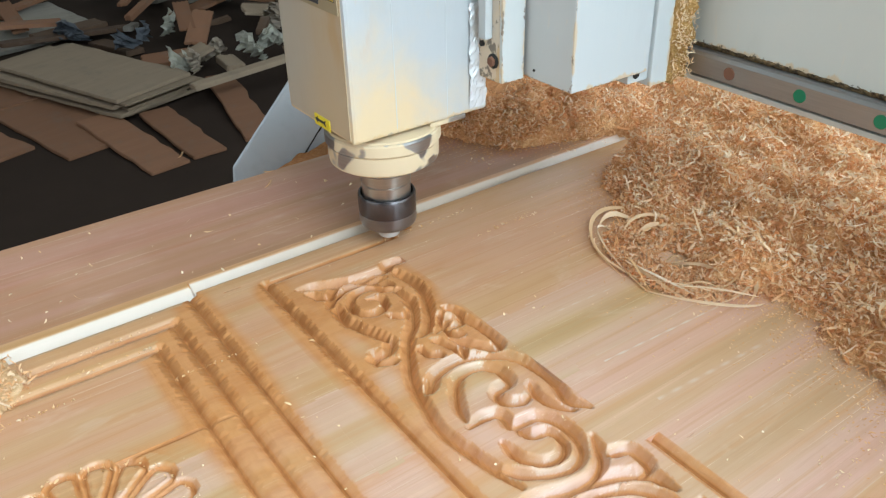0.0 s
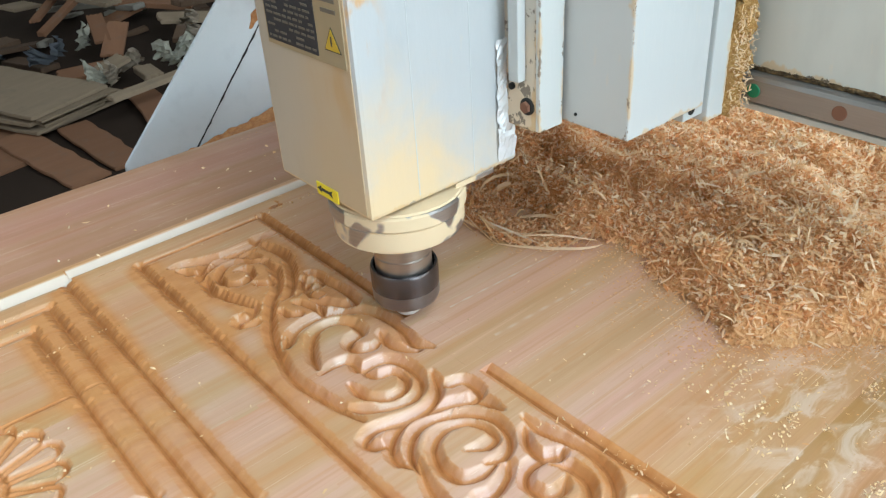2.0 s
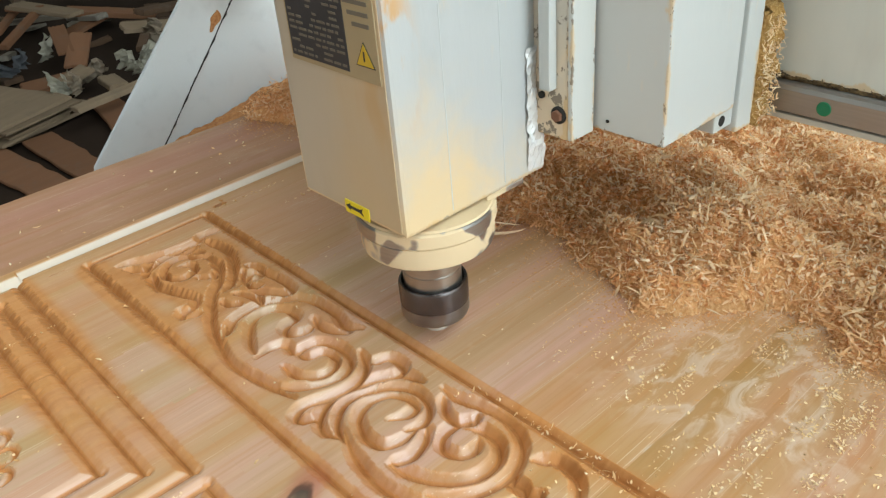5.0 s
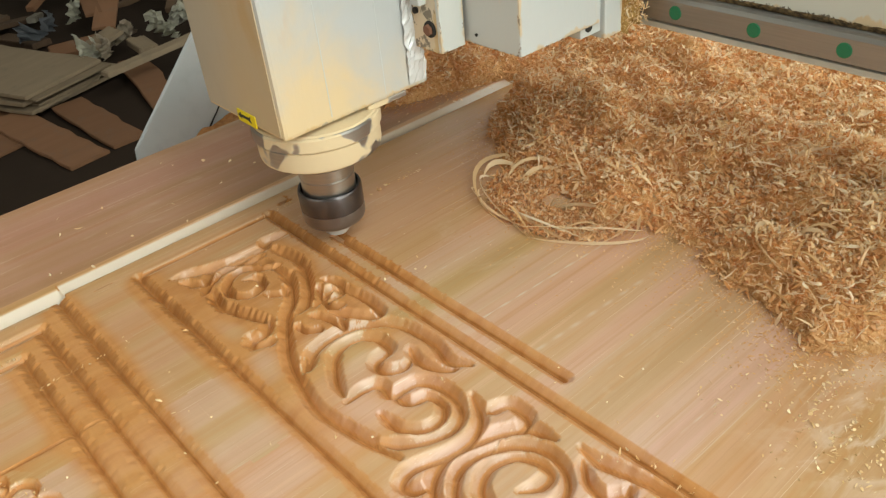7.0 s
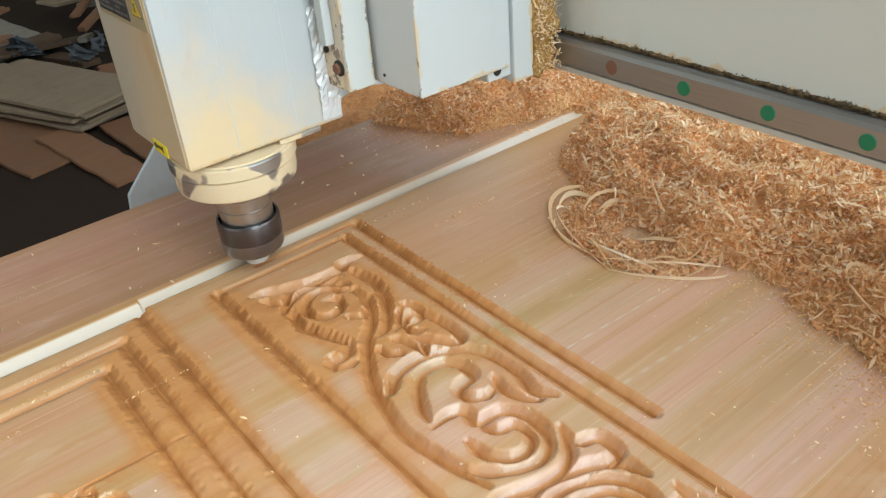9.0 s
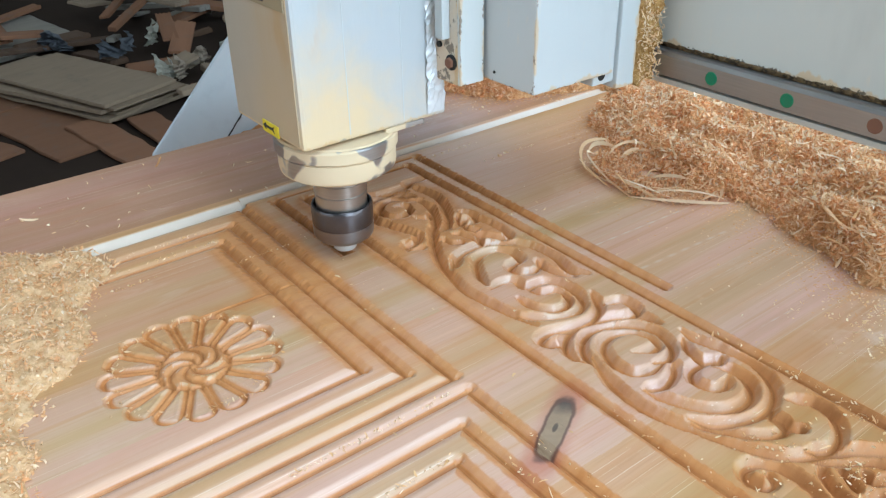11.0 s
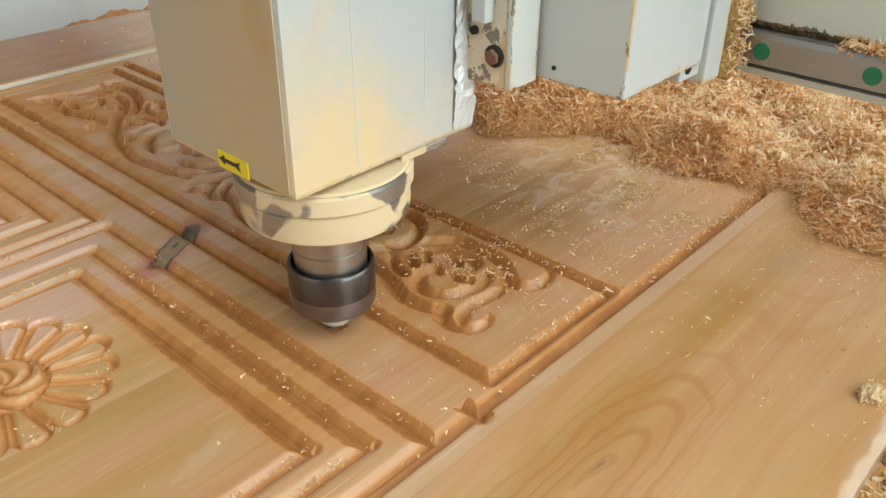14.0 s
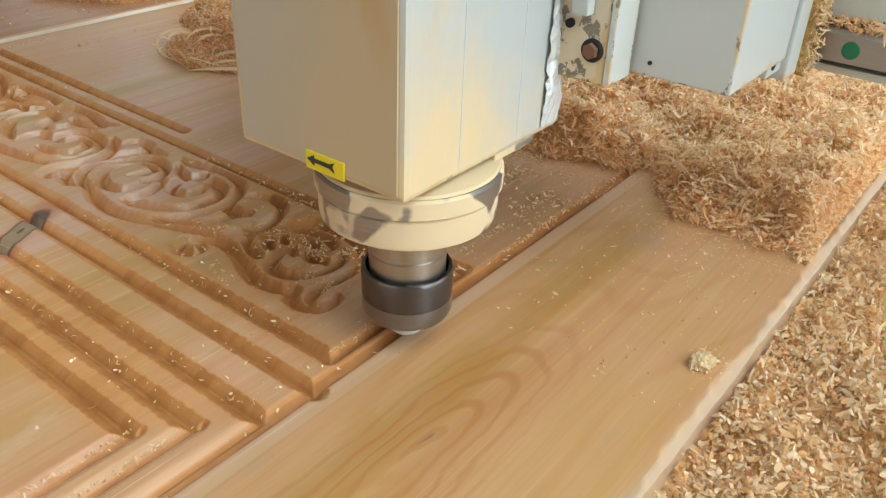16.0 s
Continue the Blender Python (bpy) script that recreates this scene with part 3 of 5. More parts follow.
class Carving:
    """A height map into which tool paths are cut."""

    def __init__(self):
        self.x = np.arange(FX0, FX1 + FINE / 2, FINE)
        self.y = np.arange(FY0, FY1 + FINE / 2, FINE)
        self.z = np.zeros((len(self.y), len(self.x)))
        self.cut = np.zeros_like(self.z)
        self.soft = np.ones_like(self.z)

    def groove(self, pts, half, depth, fresh=1.0, taper=False, vee=0.0):
        """A groove of half width and depth along a line of points (metres)."""
        pts = np.asarray(pts, float)
        far = np.full_like(self.z, 9.0)
        scale = np.ones_like(self.z)
        n = len(pts)
        for k, (px, py) in enumerate(pts):
            s = 1.0
            if taper:
                s = min(1.0, 0.45 + 6.0 * min(k, n - 1 - k) / n)
            w = half * s + 0.0015
            i0, i1 = np.searchsorted(self.x, (px - w, px + w))
            j0, j1 = np.searchsorted(self.y, (py - w, py + w))
            if i0 == i1 or j0 == j1:
                continue
            d = np.hypot(self.x[None, i0:i1] - px, self.y[j0:j1, None] - py) / s
            view = far[j0:j1, i0:i1]
            hit = d < view
            view[hit] = d[hit]
            scale[j0:j1, i0:i1][hit] = s
        self.sink(far, half, depth * scale, fresh, vee)

    def warm(self):
        """How orange the fresh cut shows: strong at both ends of the scroll panel, pale in its middle."""
        y = self.y[:, None] + 0.02 * np.sin(self.x[None, :] * 37)
        return 0.48 + 0.52 * np.maximum(np.clip((y - 0.34) / 0.09, 0, 1), 1.22 * np.clip((0.13 - y) / 0.09, 0, 1))

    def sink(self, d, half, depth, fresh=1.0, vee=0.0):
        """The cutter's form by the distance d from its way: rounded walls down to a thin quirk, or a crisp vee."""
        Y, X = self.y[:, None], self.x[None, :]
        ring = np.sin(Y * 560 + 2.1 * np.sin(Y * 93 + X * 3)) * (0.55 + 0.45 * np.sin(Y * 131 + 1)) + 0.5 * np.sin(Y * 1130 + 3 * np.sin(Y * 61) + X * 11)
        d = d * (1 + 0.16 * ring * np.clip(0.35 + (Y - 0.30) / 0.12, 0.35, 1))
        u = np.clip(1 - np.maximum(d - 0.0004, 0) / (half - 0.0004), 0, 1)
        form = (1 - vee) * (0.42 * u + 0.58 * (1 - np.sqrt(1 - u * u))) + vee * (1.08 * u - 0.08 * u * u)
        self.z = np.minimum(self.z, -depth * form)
        # a dark line painted along the bottom stands in for shade there
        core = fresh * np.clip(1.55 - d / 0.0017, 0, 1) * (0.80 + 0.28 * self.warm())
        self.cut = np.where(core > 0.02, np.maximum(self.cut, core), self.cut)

    def grain(self):
        """Tint the walls: dark and orange across the fibres, for end grain and painted shade; pale along them, as if
        lit.
        """
        gy, gx = np.gradient(self.z, FINE)
        g = np.hypot(gx, gy)
        wall = np.clip((g - 0.05) / 0.20, 0, 1)
        end = gx * gx / (g * g + 1e-9)
        tone = wall * self.soft * (0.92 * end * self.warm() - 0.26 * (1 - end) * (1.15 - self.warm()))
        self.cut = np.where(np.abs(tone) > np.abs(self.cut), tone, self.cut)

    def bead(self, x, y0, y1, depth=0.0058):
        """A straight cut across the grain."""
        X, Y = self.x[None, :], self.y[:, None]
        over = np.maximum(np.maximum(Y - y0, y1 - Y), 0)
        self.sink(np.hypot(X - x, over), 0.0060, depth, 1.1)

    def line(self, x0, y0, x1, y1, half=0.0043, depth=0.0056, **kw):
        n = max(2, int(math.hypot(x1 - x0, y1 - y0) / (FINE * 0.8)))
        t = np.linspace(0, 1, n)[:, None]
        self.groove(np.array([x0, y0]) * (1 - t) + np.array([x1, y1]) * t, half, depth, **kw)

    def stroke(self, *mm, half=0.0057, depth=0.0072):
        """A carved stroke through points in millimetres."""
        p = smooth_path([(a / 1000, b / 1000) for a, b in mm])
        seg = np.r_[0, np.cumsum(np.hypot(*np.diff(p, axis=0).T))]
        s = np.arange(0, seg[-1], FINE * 0.8)
        self.groove(np.stack([np.interp(s, seg, p[:, 0]), np.interp(s, seg, p[:, 1])], -1), half, depth, taper=True, vee=0.9)


def scrolls(c):
    """The acanthus scroll panel across the board."""
    s = c.stroke
    # upper half
    s((308, 485), (289, 489), (284, 483), (257, 485), (228, 495), (214, 498))
    s((287, 479), (292, 447), (281, 418), (268, 400), (257, 393))
    s((217, 489), (228, 476), (246, 487), (278, 472), half=0.0048)
    s((228, 463), (224, 441), (233, 415), (238, 402))
    s((221, 462), (230, 471), (242, 476), (256, 477), (268, 472), (277, 459), half=0.0043)
    s((279, 452), (268, 458), (262, 466), (249, 468), (237, 458), (236, 445), (246, 436), (257, 441), (259, 452), (250, 455), half=0.0043)
    s((290, 412), (296, 402), (291, 389), (277, 390), half=0.0041)
    s((284, 408), (279, 399), (283, 394), half=0.0037)
    s((261, 385), (267, 373), (270, 359), (275, 370), half=0.0039)
    s((248, 383), (250, 372), (258, 366), half=0.0037)
    s((240, 404), (229, 392), (220, 394), (218, 387), (230, 380))
    s((274, 456), (275, 434), (262, 410), (250, 398), (229, 364), (220, 337), (214, 308), (217, 282), (221, 260), (224, 242))
    s((268, 390), (287, 399), (295, 390), (298, 363), (294, 350), (283, 361), (272, 379), half=0.0050)
    s((252, 428), (262, 420), (270, 428), half=0.0037)
    s((278, 398), (276, 382), (284, 376), half=0.0037)
    s((235, 351), (229, 342), (243, 353), (263, 356), (283, 347), (296, 332), (300, 304), (295, 283), (301, 268))
    s((231, 305), (237, 322), (250, 340), (265, 343), (277, 334), (277, 319), (265, 316), (261, 311), (263, 303), (272, 298), (281, 301))
    s((229, 299), (243, 301), (252, 297), (251, 286), (257, 284), (270, 281), (277, 266), (273, 247), (259, 239), (241, 244), (229, 253), (222, 263))
    s((252, 286), (255, 272), (266, 268), (268, 257), (259, 249), (247, 251), (238, 262), (237, 278), half=0.0050)
    s((286, 309), (282, 297), (285, 283), (294, 272), half=0.0050)
    s((284, 249), (276, 234), (263, 226), (247, 226), (232, 231), (222, 233), (214, 229), (216, 221), (224, 216))
    s((281, 233), (293, 229), (295, 220), (292, 212), (281, 211))
    # lower half
    s((253, 181), (264, 176), (274, 178), (275, 189), (268, 200), (255, 204), (242, 198), (234, 182), (236, 167), (247, 162), (260, 162))
    s((222, 186), (228, 203), (241, 214), (257, 214), (274, 205), (283, 189), (279, 172), (267, 163), (254, 166), half=0.0048)
    s((222, 191), (219, 206), (226, 218), (242, 226), (259, 223), (277, 216), (289, 206), (292, 191))
    s((231, 152), (242, 147), (256, 151), (266, 159))
    s((292, 140), (282, 146), (268, 146), (260, 138), (262, 127), (271, 123), (279, 127))
    s((229, 152), (232, 138), (239, 123), (250, 111), (263, 106), (277, 108), (286, 118), (287, 131), (281, 140))
    s((229, 118), (236, 107), (250, 98), (266, 94), (280, 96), (293, 104), (301, 116), (304, 131), (301, 147), (296, 165), (297, 178))
    s((292, 172), (283, 161), (281, 149), (288, 141), (295, 143), half=0.0050)
    s((227, 115), (234, 104), (242, 90), (253, 80), (263, 77), (270, 82), (269, 90), (262, 91), half=0.0050)
    s((277, 94), (268, 88), (268, 76), (274, 69), half=0.0050)
    s((289, 92), (298, 80), (296, 65), (284, 55), (271, 53), (258, 61))
    s((228, 195), (219, 173), (215, 145), (219, 123), (225, 108), (230, 93), (238, 76), (249, 62), (265, 53), (284, 40), (294, 27), (296, 11), (295, -6), (289, -18), (279, -31), (282, -40), (292, -45), (305, -42), (310, -34), half=0.0062)
    s((225, 63), (222, 57), (216, 59), (214, 66), (218, 73), (226, 73), (233, 66), (236, 55), (235, 42), (231, 29), (226, 19), (222, 7), (222, -3), (224, -12), (228, -20), (223, -24), (221, -31), (222, -39), (227, -45), (237, -47), (241, -44), half=0.0060)
    s((227, -37), (233, -31), (246, -29), (259, -31), (269, -31), half=0.0052)
    s((256, 8), (259, 15), (253, 18), (242, 14), (237, 8), (236, 1), (240, -9), (249, -15), (262, -18), (273, -16), (280, -11))
    s((262, 4), (260, -4), (265, -12), half=0.0045)
    s((251, 59), (262, 46), (276, 35), (283, 23), (285, 10), (281, 0), (273, -4), half=0.0052)
    s((253, 49), (245, 39), (241, 28), (241, 22), half=0.0046)
    s((261, 42), (256, 33), (251, 25), half=0.0042)
    s((267, 32), (264, 25), (272, 19), (273, 10), (269, 3), half=0.0046)


def rosette(c, cx, cy, r=0.056, petals=16, turn=0.1):
    """A flower of teardrop petals round a whorl."""
    X, Y = np.meshgrid(c.x - cx, c.y - cy)
    R, A = np.hypot(X, Y), np.arctan2(Y, X) + turn
    k = A * petals / (2 * np.pi)
    off = (k - np.floor(k) - 0.5)
    side = np.abs(off) * 2 * np.pi / petals * R
    wide = 0.0016 + np.clip((R - 0.020) / 0.030, 0, 1) ** 0.8 * 0.0062
    tip = r - 0.0078 * (1 - np.sqrt(np.clip(1 - (side / 0.0095) ** 2, 0, 1)))
    inside = np.minimum(wide - side, np.minimum(tip - R, R - 0.0225))
    ring = (R > 0.020) & (R < r + 0.007)
    c.sink(np.where(ring, np.abs(inside), 9.0), 0.0036, 0.0044, 0.8, 0.4)
    # hollow petals
    bowl = np.clip(inside / 0.0050, 0, 1)
    c.z = np.where(ring, c.z - 0.0016 * bowl, c.z)
    c.soft = np.where(ring & (inside > 0.0016), 0.22, np.where(ring, 0.7, c.soft))
    c.groove(np.stack([cx + 0.0235 * np.cos(np.linspace(0, 6.3, 220)), cy + 0.0235 * np.sin(np.linspace(0, 6.3, 220))], -1), 0.0040, 0.0036)
    for q in range(6):
        a0 = q * 2 * np.pi / 6
        t = np.linspace(0, 1, 60)
        a, rr = a0 + 1.7 * t, 0.003 + 0.0205 * t
        c.groove(np.stack([cx + rr * np.cos(a), cy + rr * np.sin(a)], -1), 0.0046, 0.0036)


def frames(c):
    """The nested panel mouldings and the outer border."""
    PX, PY = np.meshgrid(c.x, c.y)
    for x, far, near in ((0.144, 0.543, 0.2345), (0.1225, 0.517, 0.2555), (0.1025, 0.494, 0.2765),
                                        (0.144, 0.2205, -0.090), (0.121, 0.198, -0.070), (0.100, 0.1765, -0.052)):
        # distance out of the panel, mitred at its corners
        dx, dy = PX - x + 0.001, np.maximum(PY - far, near - PY) + 0.001
        s = np.where((dx > 0) & (dy > 0), np.hypot(dx, dy), np.abs(np.maximum(dx, dy)))
        c.sink(s, 0.0066, 0.0050)
        for yy in (far, near):
            c.groove([(x - 0.0005, yy), (x + 0.0015, yy - 0.001)], 0.0046, 0.0046, fresh=0.7)
    c.line(0.045, 0.398, 0.1225, 0.3965, half=0.0018, depth=0.0016)
    # border of the scroll panel
    c.bead(0.1975, 0.5205, -0.0815)
    c.bead(0.312, 0.2195, -0.0815)
    c.line(0.1975, 0.5205, 0.312, 0.5205, half=0.0034, depth=0.003)
    c.line(0.1975, -0.0815, 0.312, -0.0815, half=0.0068, depth=0.0060)
    # wide outer borders, along the board
    Y = c.y[:, None]
    X = c.x[None, :]
    jog = np.where(X < 0.149, 0.004, 0.0)
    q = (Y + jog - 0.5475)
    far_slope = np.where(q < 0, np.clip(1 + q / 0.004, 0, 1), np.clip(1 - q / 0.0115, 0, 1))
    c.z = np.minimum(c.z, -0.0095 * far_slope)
    # far slope painted pale for the light it catches, the other wall brown
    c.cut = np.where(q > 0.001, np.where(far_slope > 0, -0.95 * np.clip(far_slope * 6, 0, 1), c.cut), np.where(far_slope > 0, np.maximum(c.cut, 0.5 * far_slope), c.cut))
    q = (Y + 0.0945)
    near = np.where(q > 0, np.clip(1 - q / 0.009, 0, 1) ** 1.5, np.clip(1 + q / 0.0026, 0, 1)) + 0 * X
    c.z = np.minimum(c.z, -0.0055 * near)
    # deep brown tinted into the near groove
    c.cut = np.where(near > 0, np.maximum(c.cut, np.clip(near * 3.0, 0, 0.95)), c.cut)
    # pale strip beside it, a reflection put into the colour
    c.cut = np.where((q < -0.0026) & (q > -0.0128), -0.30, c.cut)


def dark_end(c):
    """The line that closes the scroll panel, tinted dark brown."""
    X, Y = c.x[None, :], c.y[:, None]
    over = np.maximum(np.maximum(0.1975 - X, X - 0.312), 0)
    d = np.hypot(over, Y + 0.0815) + 0.0012 * np.sin(X * 700) * np.sin(X * 237)
    tone = 0.80 * np.clip(1.5 - d / 0.0042, 0, 1)
    c.cut = np.where(tone > np.abs(c.cut), tone, c.cut)


def scratches(c):
    """Pale scratches that run along the grain."""
    for y, x0, x1, half, tone in ((0.2955, 0.322, 0.470, 0.0007, 0.85), (0.2480, 0.325, 0.470, 0.0018, 0.45), (0.3570, 0.345, 0.430, 0.0006, 0.6), (0.1455, 0.335, 0.400, 0.0008, 0.5), (0.3030, 0.150, 0.197, 0.0006, 0.6),
                                  (0.0495, 0.320, 0.372, 0.0009, 0.6), (0.4230, 0.335, 0.405, 0.0006, 0.5), (0.0010, 0.330, 0.420, 0.0008, 0.5), (0.2060, 0.340, 0.460, 0.0007, 0.35)):
        X, Y = c.x[None, :], c.y[:, None]
        run = np.clip((X - x0) / 0.012, 0, 1) * np.clip((x1 - X) / 0.03, 0, 1)
        mark = tone * run * np.clip(1.4 - np.abs(Y - y + 0.045 * (X - x0)) / half, 0, 1) * (0.7 + 0.3 * np.sin(X * 410))
        c.cut = np.where((mark > 0.02) & (np.abs(c.cut) < 0.3), -mark, c.cut)


def tool_lines(c):
    """The lines that the tool cuts during the shot."""
    c.bead(0.312, 0.5205, 0.2185)
    c.bead(0.331, 0.534, 0.219)
    c.line(0.331, 0.534, 0.1735, 0.534, half=0.0032, depth=0.0032)
    c.bead(0.1735, 0.534, -0.0965)


def board_value(y):
    """The plank's own number from 0 to 1, by its place across the board."""
    k = int(np.searchsorted(SEAMS, y))
    return (k * 0.618034 + 0.21) % 1.0


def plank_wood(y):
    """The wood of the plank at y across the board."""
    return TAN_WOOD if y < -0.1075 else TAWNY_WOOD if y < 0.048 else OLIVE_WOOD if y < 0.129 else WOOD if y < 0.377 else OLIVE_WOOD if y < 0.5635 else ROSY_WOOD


def door_board():
    c = Carving()
    frames(c)
    scrolls(c)
    rosette(c, 0.019, 0.3515)
    rosette(c, 0.021, 0.1035, turn=0.3)
    c.grain()
    # orange spread round the carving: sawdust, and painted glow bounced from the cuts
    dust_glow = np.clip(c.cut, 0, 1)
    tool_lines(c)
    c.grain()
    dark_end(c)
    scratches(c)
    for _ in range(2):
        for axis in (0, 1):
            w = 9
            pad = np.pad(dust_glow, [(w, w) if a == axis else (0, 0) for a in (0, 1)], mode="edge")
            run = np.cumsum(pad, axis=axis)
            dust_glow = (np.take(run, range(2 * w, pad.shape[axis]), axis) - np.take(run, range(0, pad.shape[axis] - 2 * w), axis)) / (2 * w)
    c.dust_glow = np.clip(1.45 * dust_glow * np.maximum(np.clip((c.y[:, None] - 0.08) / 0.30, 0.30, 1.2), np.clip((0.14 - c.y[:, None]) / 0.10, 0, 0.42)), 0, 0.48)
    c.dust_glow *= np.where(c.soft < 1, 0.35, 1.0)
    c.cut = np.where(c.cut < 0, c.cut, np.clip(np.maximum(c.cut, c.dust_glow), 0, 1))
    board = thing("door_board", pose(0, 0, 0), "glued plank door board with carved scrolls and panel mouldings on the router bed", "door board")
    xs = np.r_[np.linspace(SLAB_X[0], FX0, 24)[:-1], c.x, np.linspace(FX1, SLAB_X[1], 30)[1:]]
    left = len(np.linspace(SLAB_X[0], FX0, 24)) - 1
    rng = np.random.RandomState(4)
    for y0, y1 in zip(SEAMS, SEAMS[1:]):
        inner = c.y[(c.y > y0 + 0.0004) & (c.y < y1 - 0.0004)]
        ys = np.r_[y0, inner, y1]
        if y0 == SEAMS[0]:
            ys = np.r_[ys[0], y0 + 0.0012 * np.arange(1, 10), ys[1:]]
        extra = [v for v in np.linspace(y0, y1, 12)[1:-1] if v < FY0 - 0.002 or v > FY1 + 0.002]
        ys = np.unique(np.r_[ys, extra])
        col = np.clip(np.searchsorted(c.y, ys), 0, len(c.y) - 1)
        z = np.zeros((len(ys), len(xs)))
        cut = np.zeros_like(z)
        inside = (ys >= FY0) & (ys <= FY1)
        core = c.z[col][inside]
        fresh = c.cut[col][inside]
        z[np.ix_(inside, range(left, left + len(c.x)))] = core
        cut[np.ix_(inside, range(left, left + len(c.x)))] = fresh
        # lines that run on past the fine part
        z[inside, :left] = core[:, :1]
        cut[inside, :left] = fresh[:, :1]
        z[inside, left + len(c.x):] = core[:, -1:]
        cut[inside, left + len(c.x):] = fresh[:, -1:]
        # plank seams, with pale highlights painted along them
        for row in (0, -1):
            cut[row] = np.where(np.abs(cut[row]) < 0.03, -0.35 * (xs > 0.15) * np.clip(0.2 + np.sin(xs * 21 + 5 * y0 * (1 + row)), 0, 1), cut[row])
        z -= rng.uniform(0.0, 0.00004)
        if y0 == SEAMS[0]:
            # worn outer edge
            wane = np.clip(0.0045 + 0.0025 * np.sin(xs * 23) * np.sin(xs * 61 + 1) + 0.0008 * np.sin(xs * 310), 0.001, 0.01)
            for row, yy in enumerate(ys[:12]):
                z[row, :] -= 0.75 * np.clip(wane - (yy - y0), 0, 1)
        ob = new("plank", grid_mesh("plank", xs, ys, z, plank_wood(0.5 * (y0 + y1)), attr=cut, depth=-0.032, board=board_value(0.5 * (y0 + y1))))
        ob.parent = board
    return board, c


def waste_strips(board, c):
    """Wood that still fills the lines ahead of the cutter; each piece drops away when the cutter passes."""
    times, tx, ty = (np.array(v) for v in zip(*[(t, x, y) for t, x, y, z in TOOL]))
    fine = np.arange(0, 16.001, 0.02)
    fx, fy = np.interp(fine, times, tx), np.interp(fine, times, ty)
    sizes, meshes = {"along": (0.0172, 0.0100), "across": (0.0100, 0.0090)}, {}

    def strip_mesh(key, x, y):
        own = board_value(y)
        tint = round(float(c.dust_glow[min(np.searchsorted(c.y, y), len(c.y) - 1), np.searchsorted(c.x, x)]), 2)
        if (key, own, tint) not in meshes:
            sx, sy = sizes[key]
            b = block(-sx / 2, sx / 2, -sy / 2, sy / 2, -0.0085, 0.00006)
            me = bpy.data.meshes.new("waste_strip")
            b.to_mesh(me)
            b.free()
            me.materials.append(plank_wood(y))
            dust_glow = me.attributes.new("cut", "FLOAT", "POINT")
            dust_glow.data.foreach_set("value", np.full(len(me.vertices), tint, dtype=np.float32))
            mark = me.attributes.new("board", "FLOAT", "POINT")
            mark.data.foreach_set("value", np.full(len(me.vertices), own, dtype=np.float32))
            meshes[key, own, tint] = me
        return meshes[key, own, tint]

    jobs = []
    run = [(0.312, y, "along", 0.0, 3.4) for y in np.arange(0.5125, 0.2265, -0.01)]
    run += [(0.331, y, "along", 5.0, 8.2) for y in np.arange(0.2195, 0.528, 0.01)]
    run += [(x, 0.534, "across", 7.9, 9.9) for x in np.arange(0.330, 0.166, -0.01)]
    run += [(0.1735, y, "along", 9.6, 15.1) for y in np.arange(0.5235, -0.085, -0.01)]
    for x, y, key, lo, hi in run:
        ok = (fine >= lo) & (fine <= hi)
        k = np.argmin(np.where(ok, np.hypot(fx - x, fy - y), 9.0))
        ob = new("waste_strip", strip_mesh(key, x, y))
        ob.parent = board
        ob.matrix_basis = pose(x, y, 0)
        jobs.append((ob, x, y, float(fine[k])))
    return jobs


# ---- shavings ----


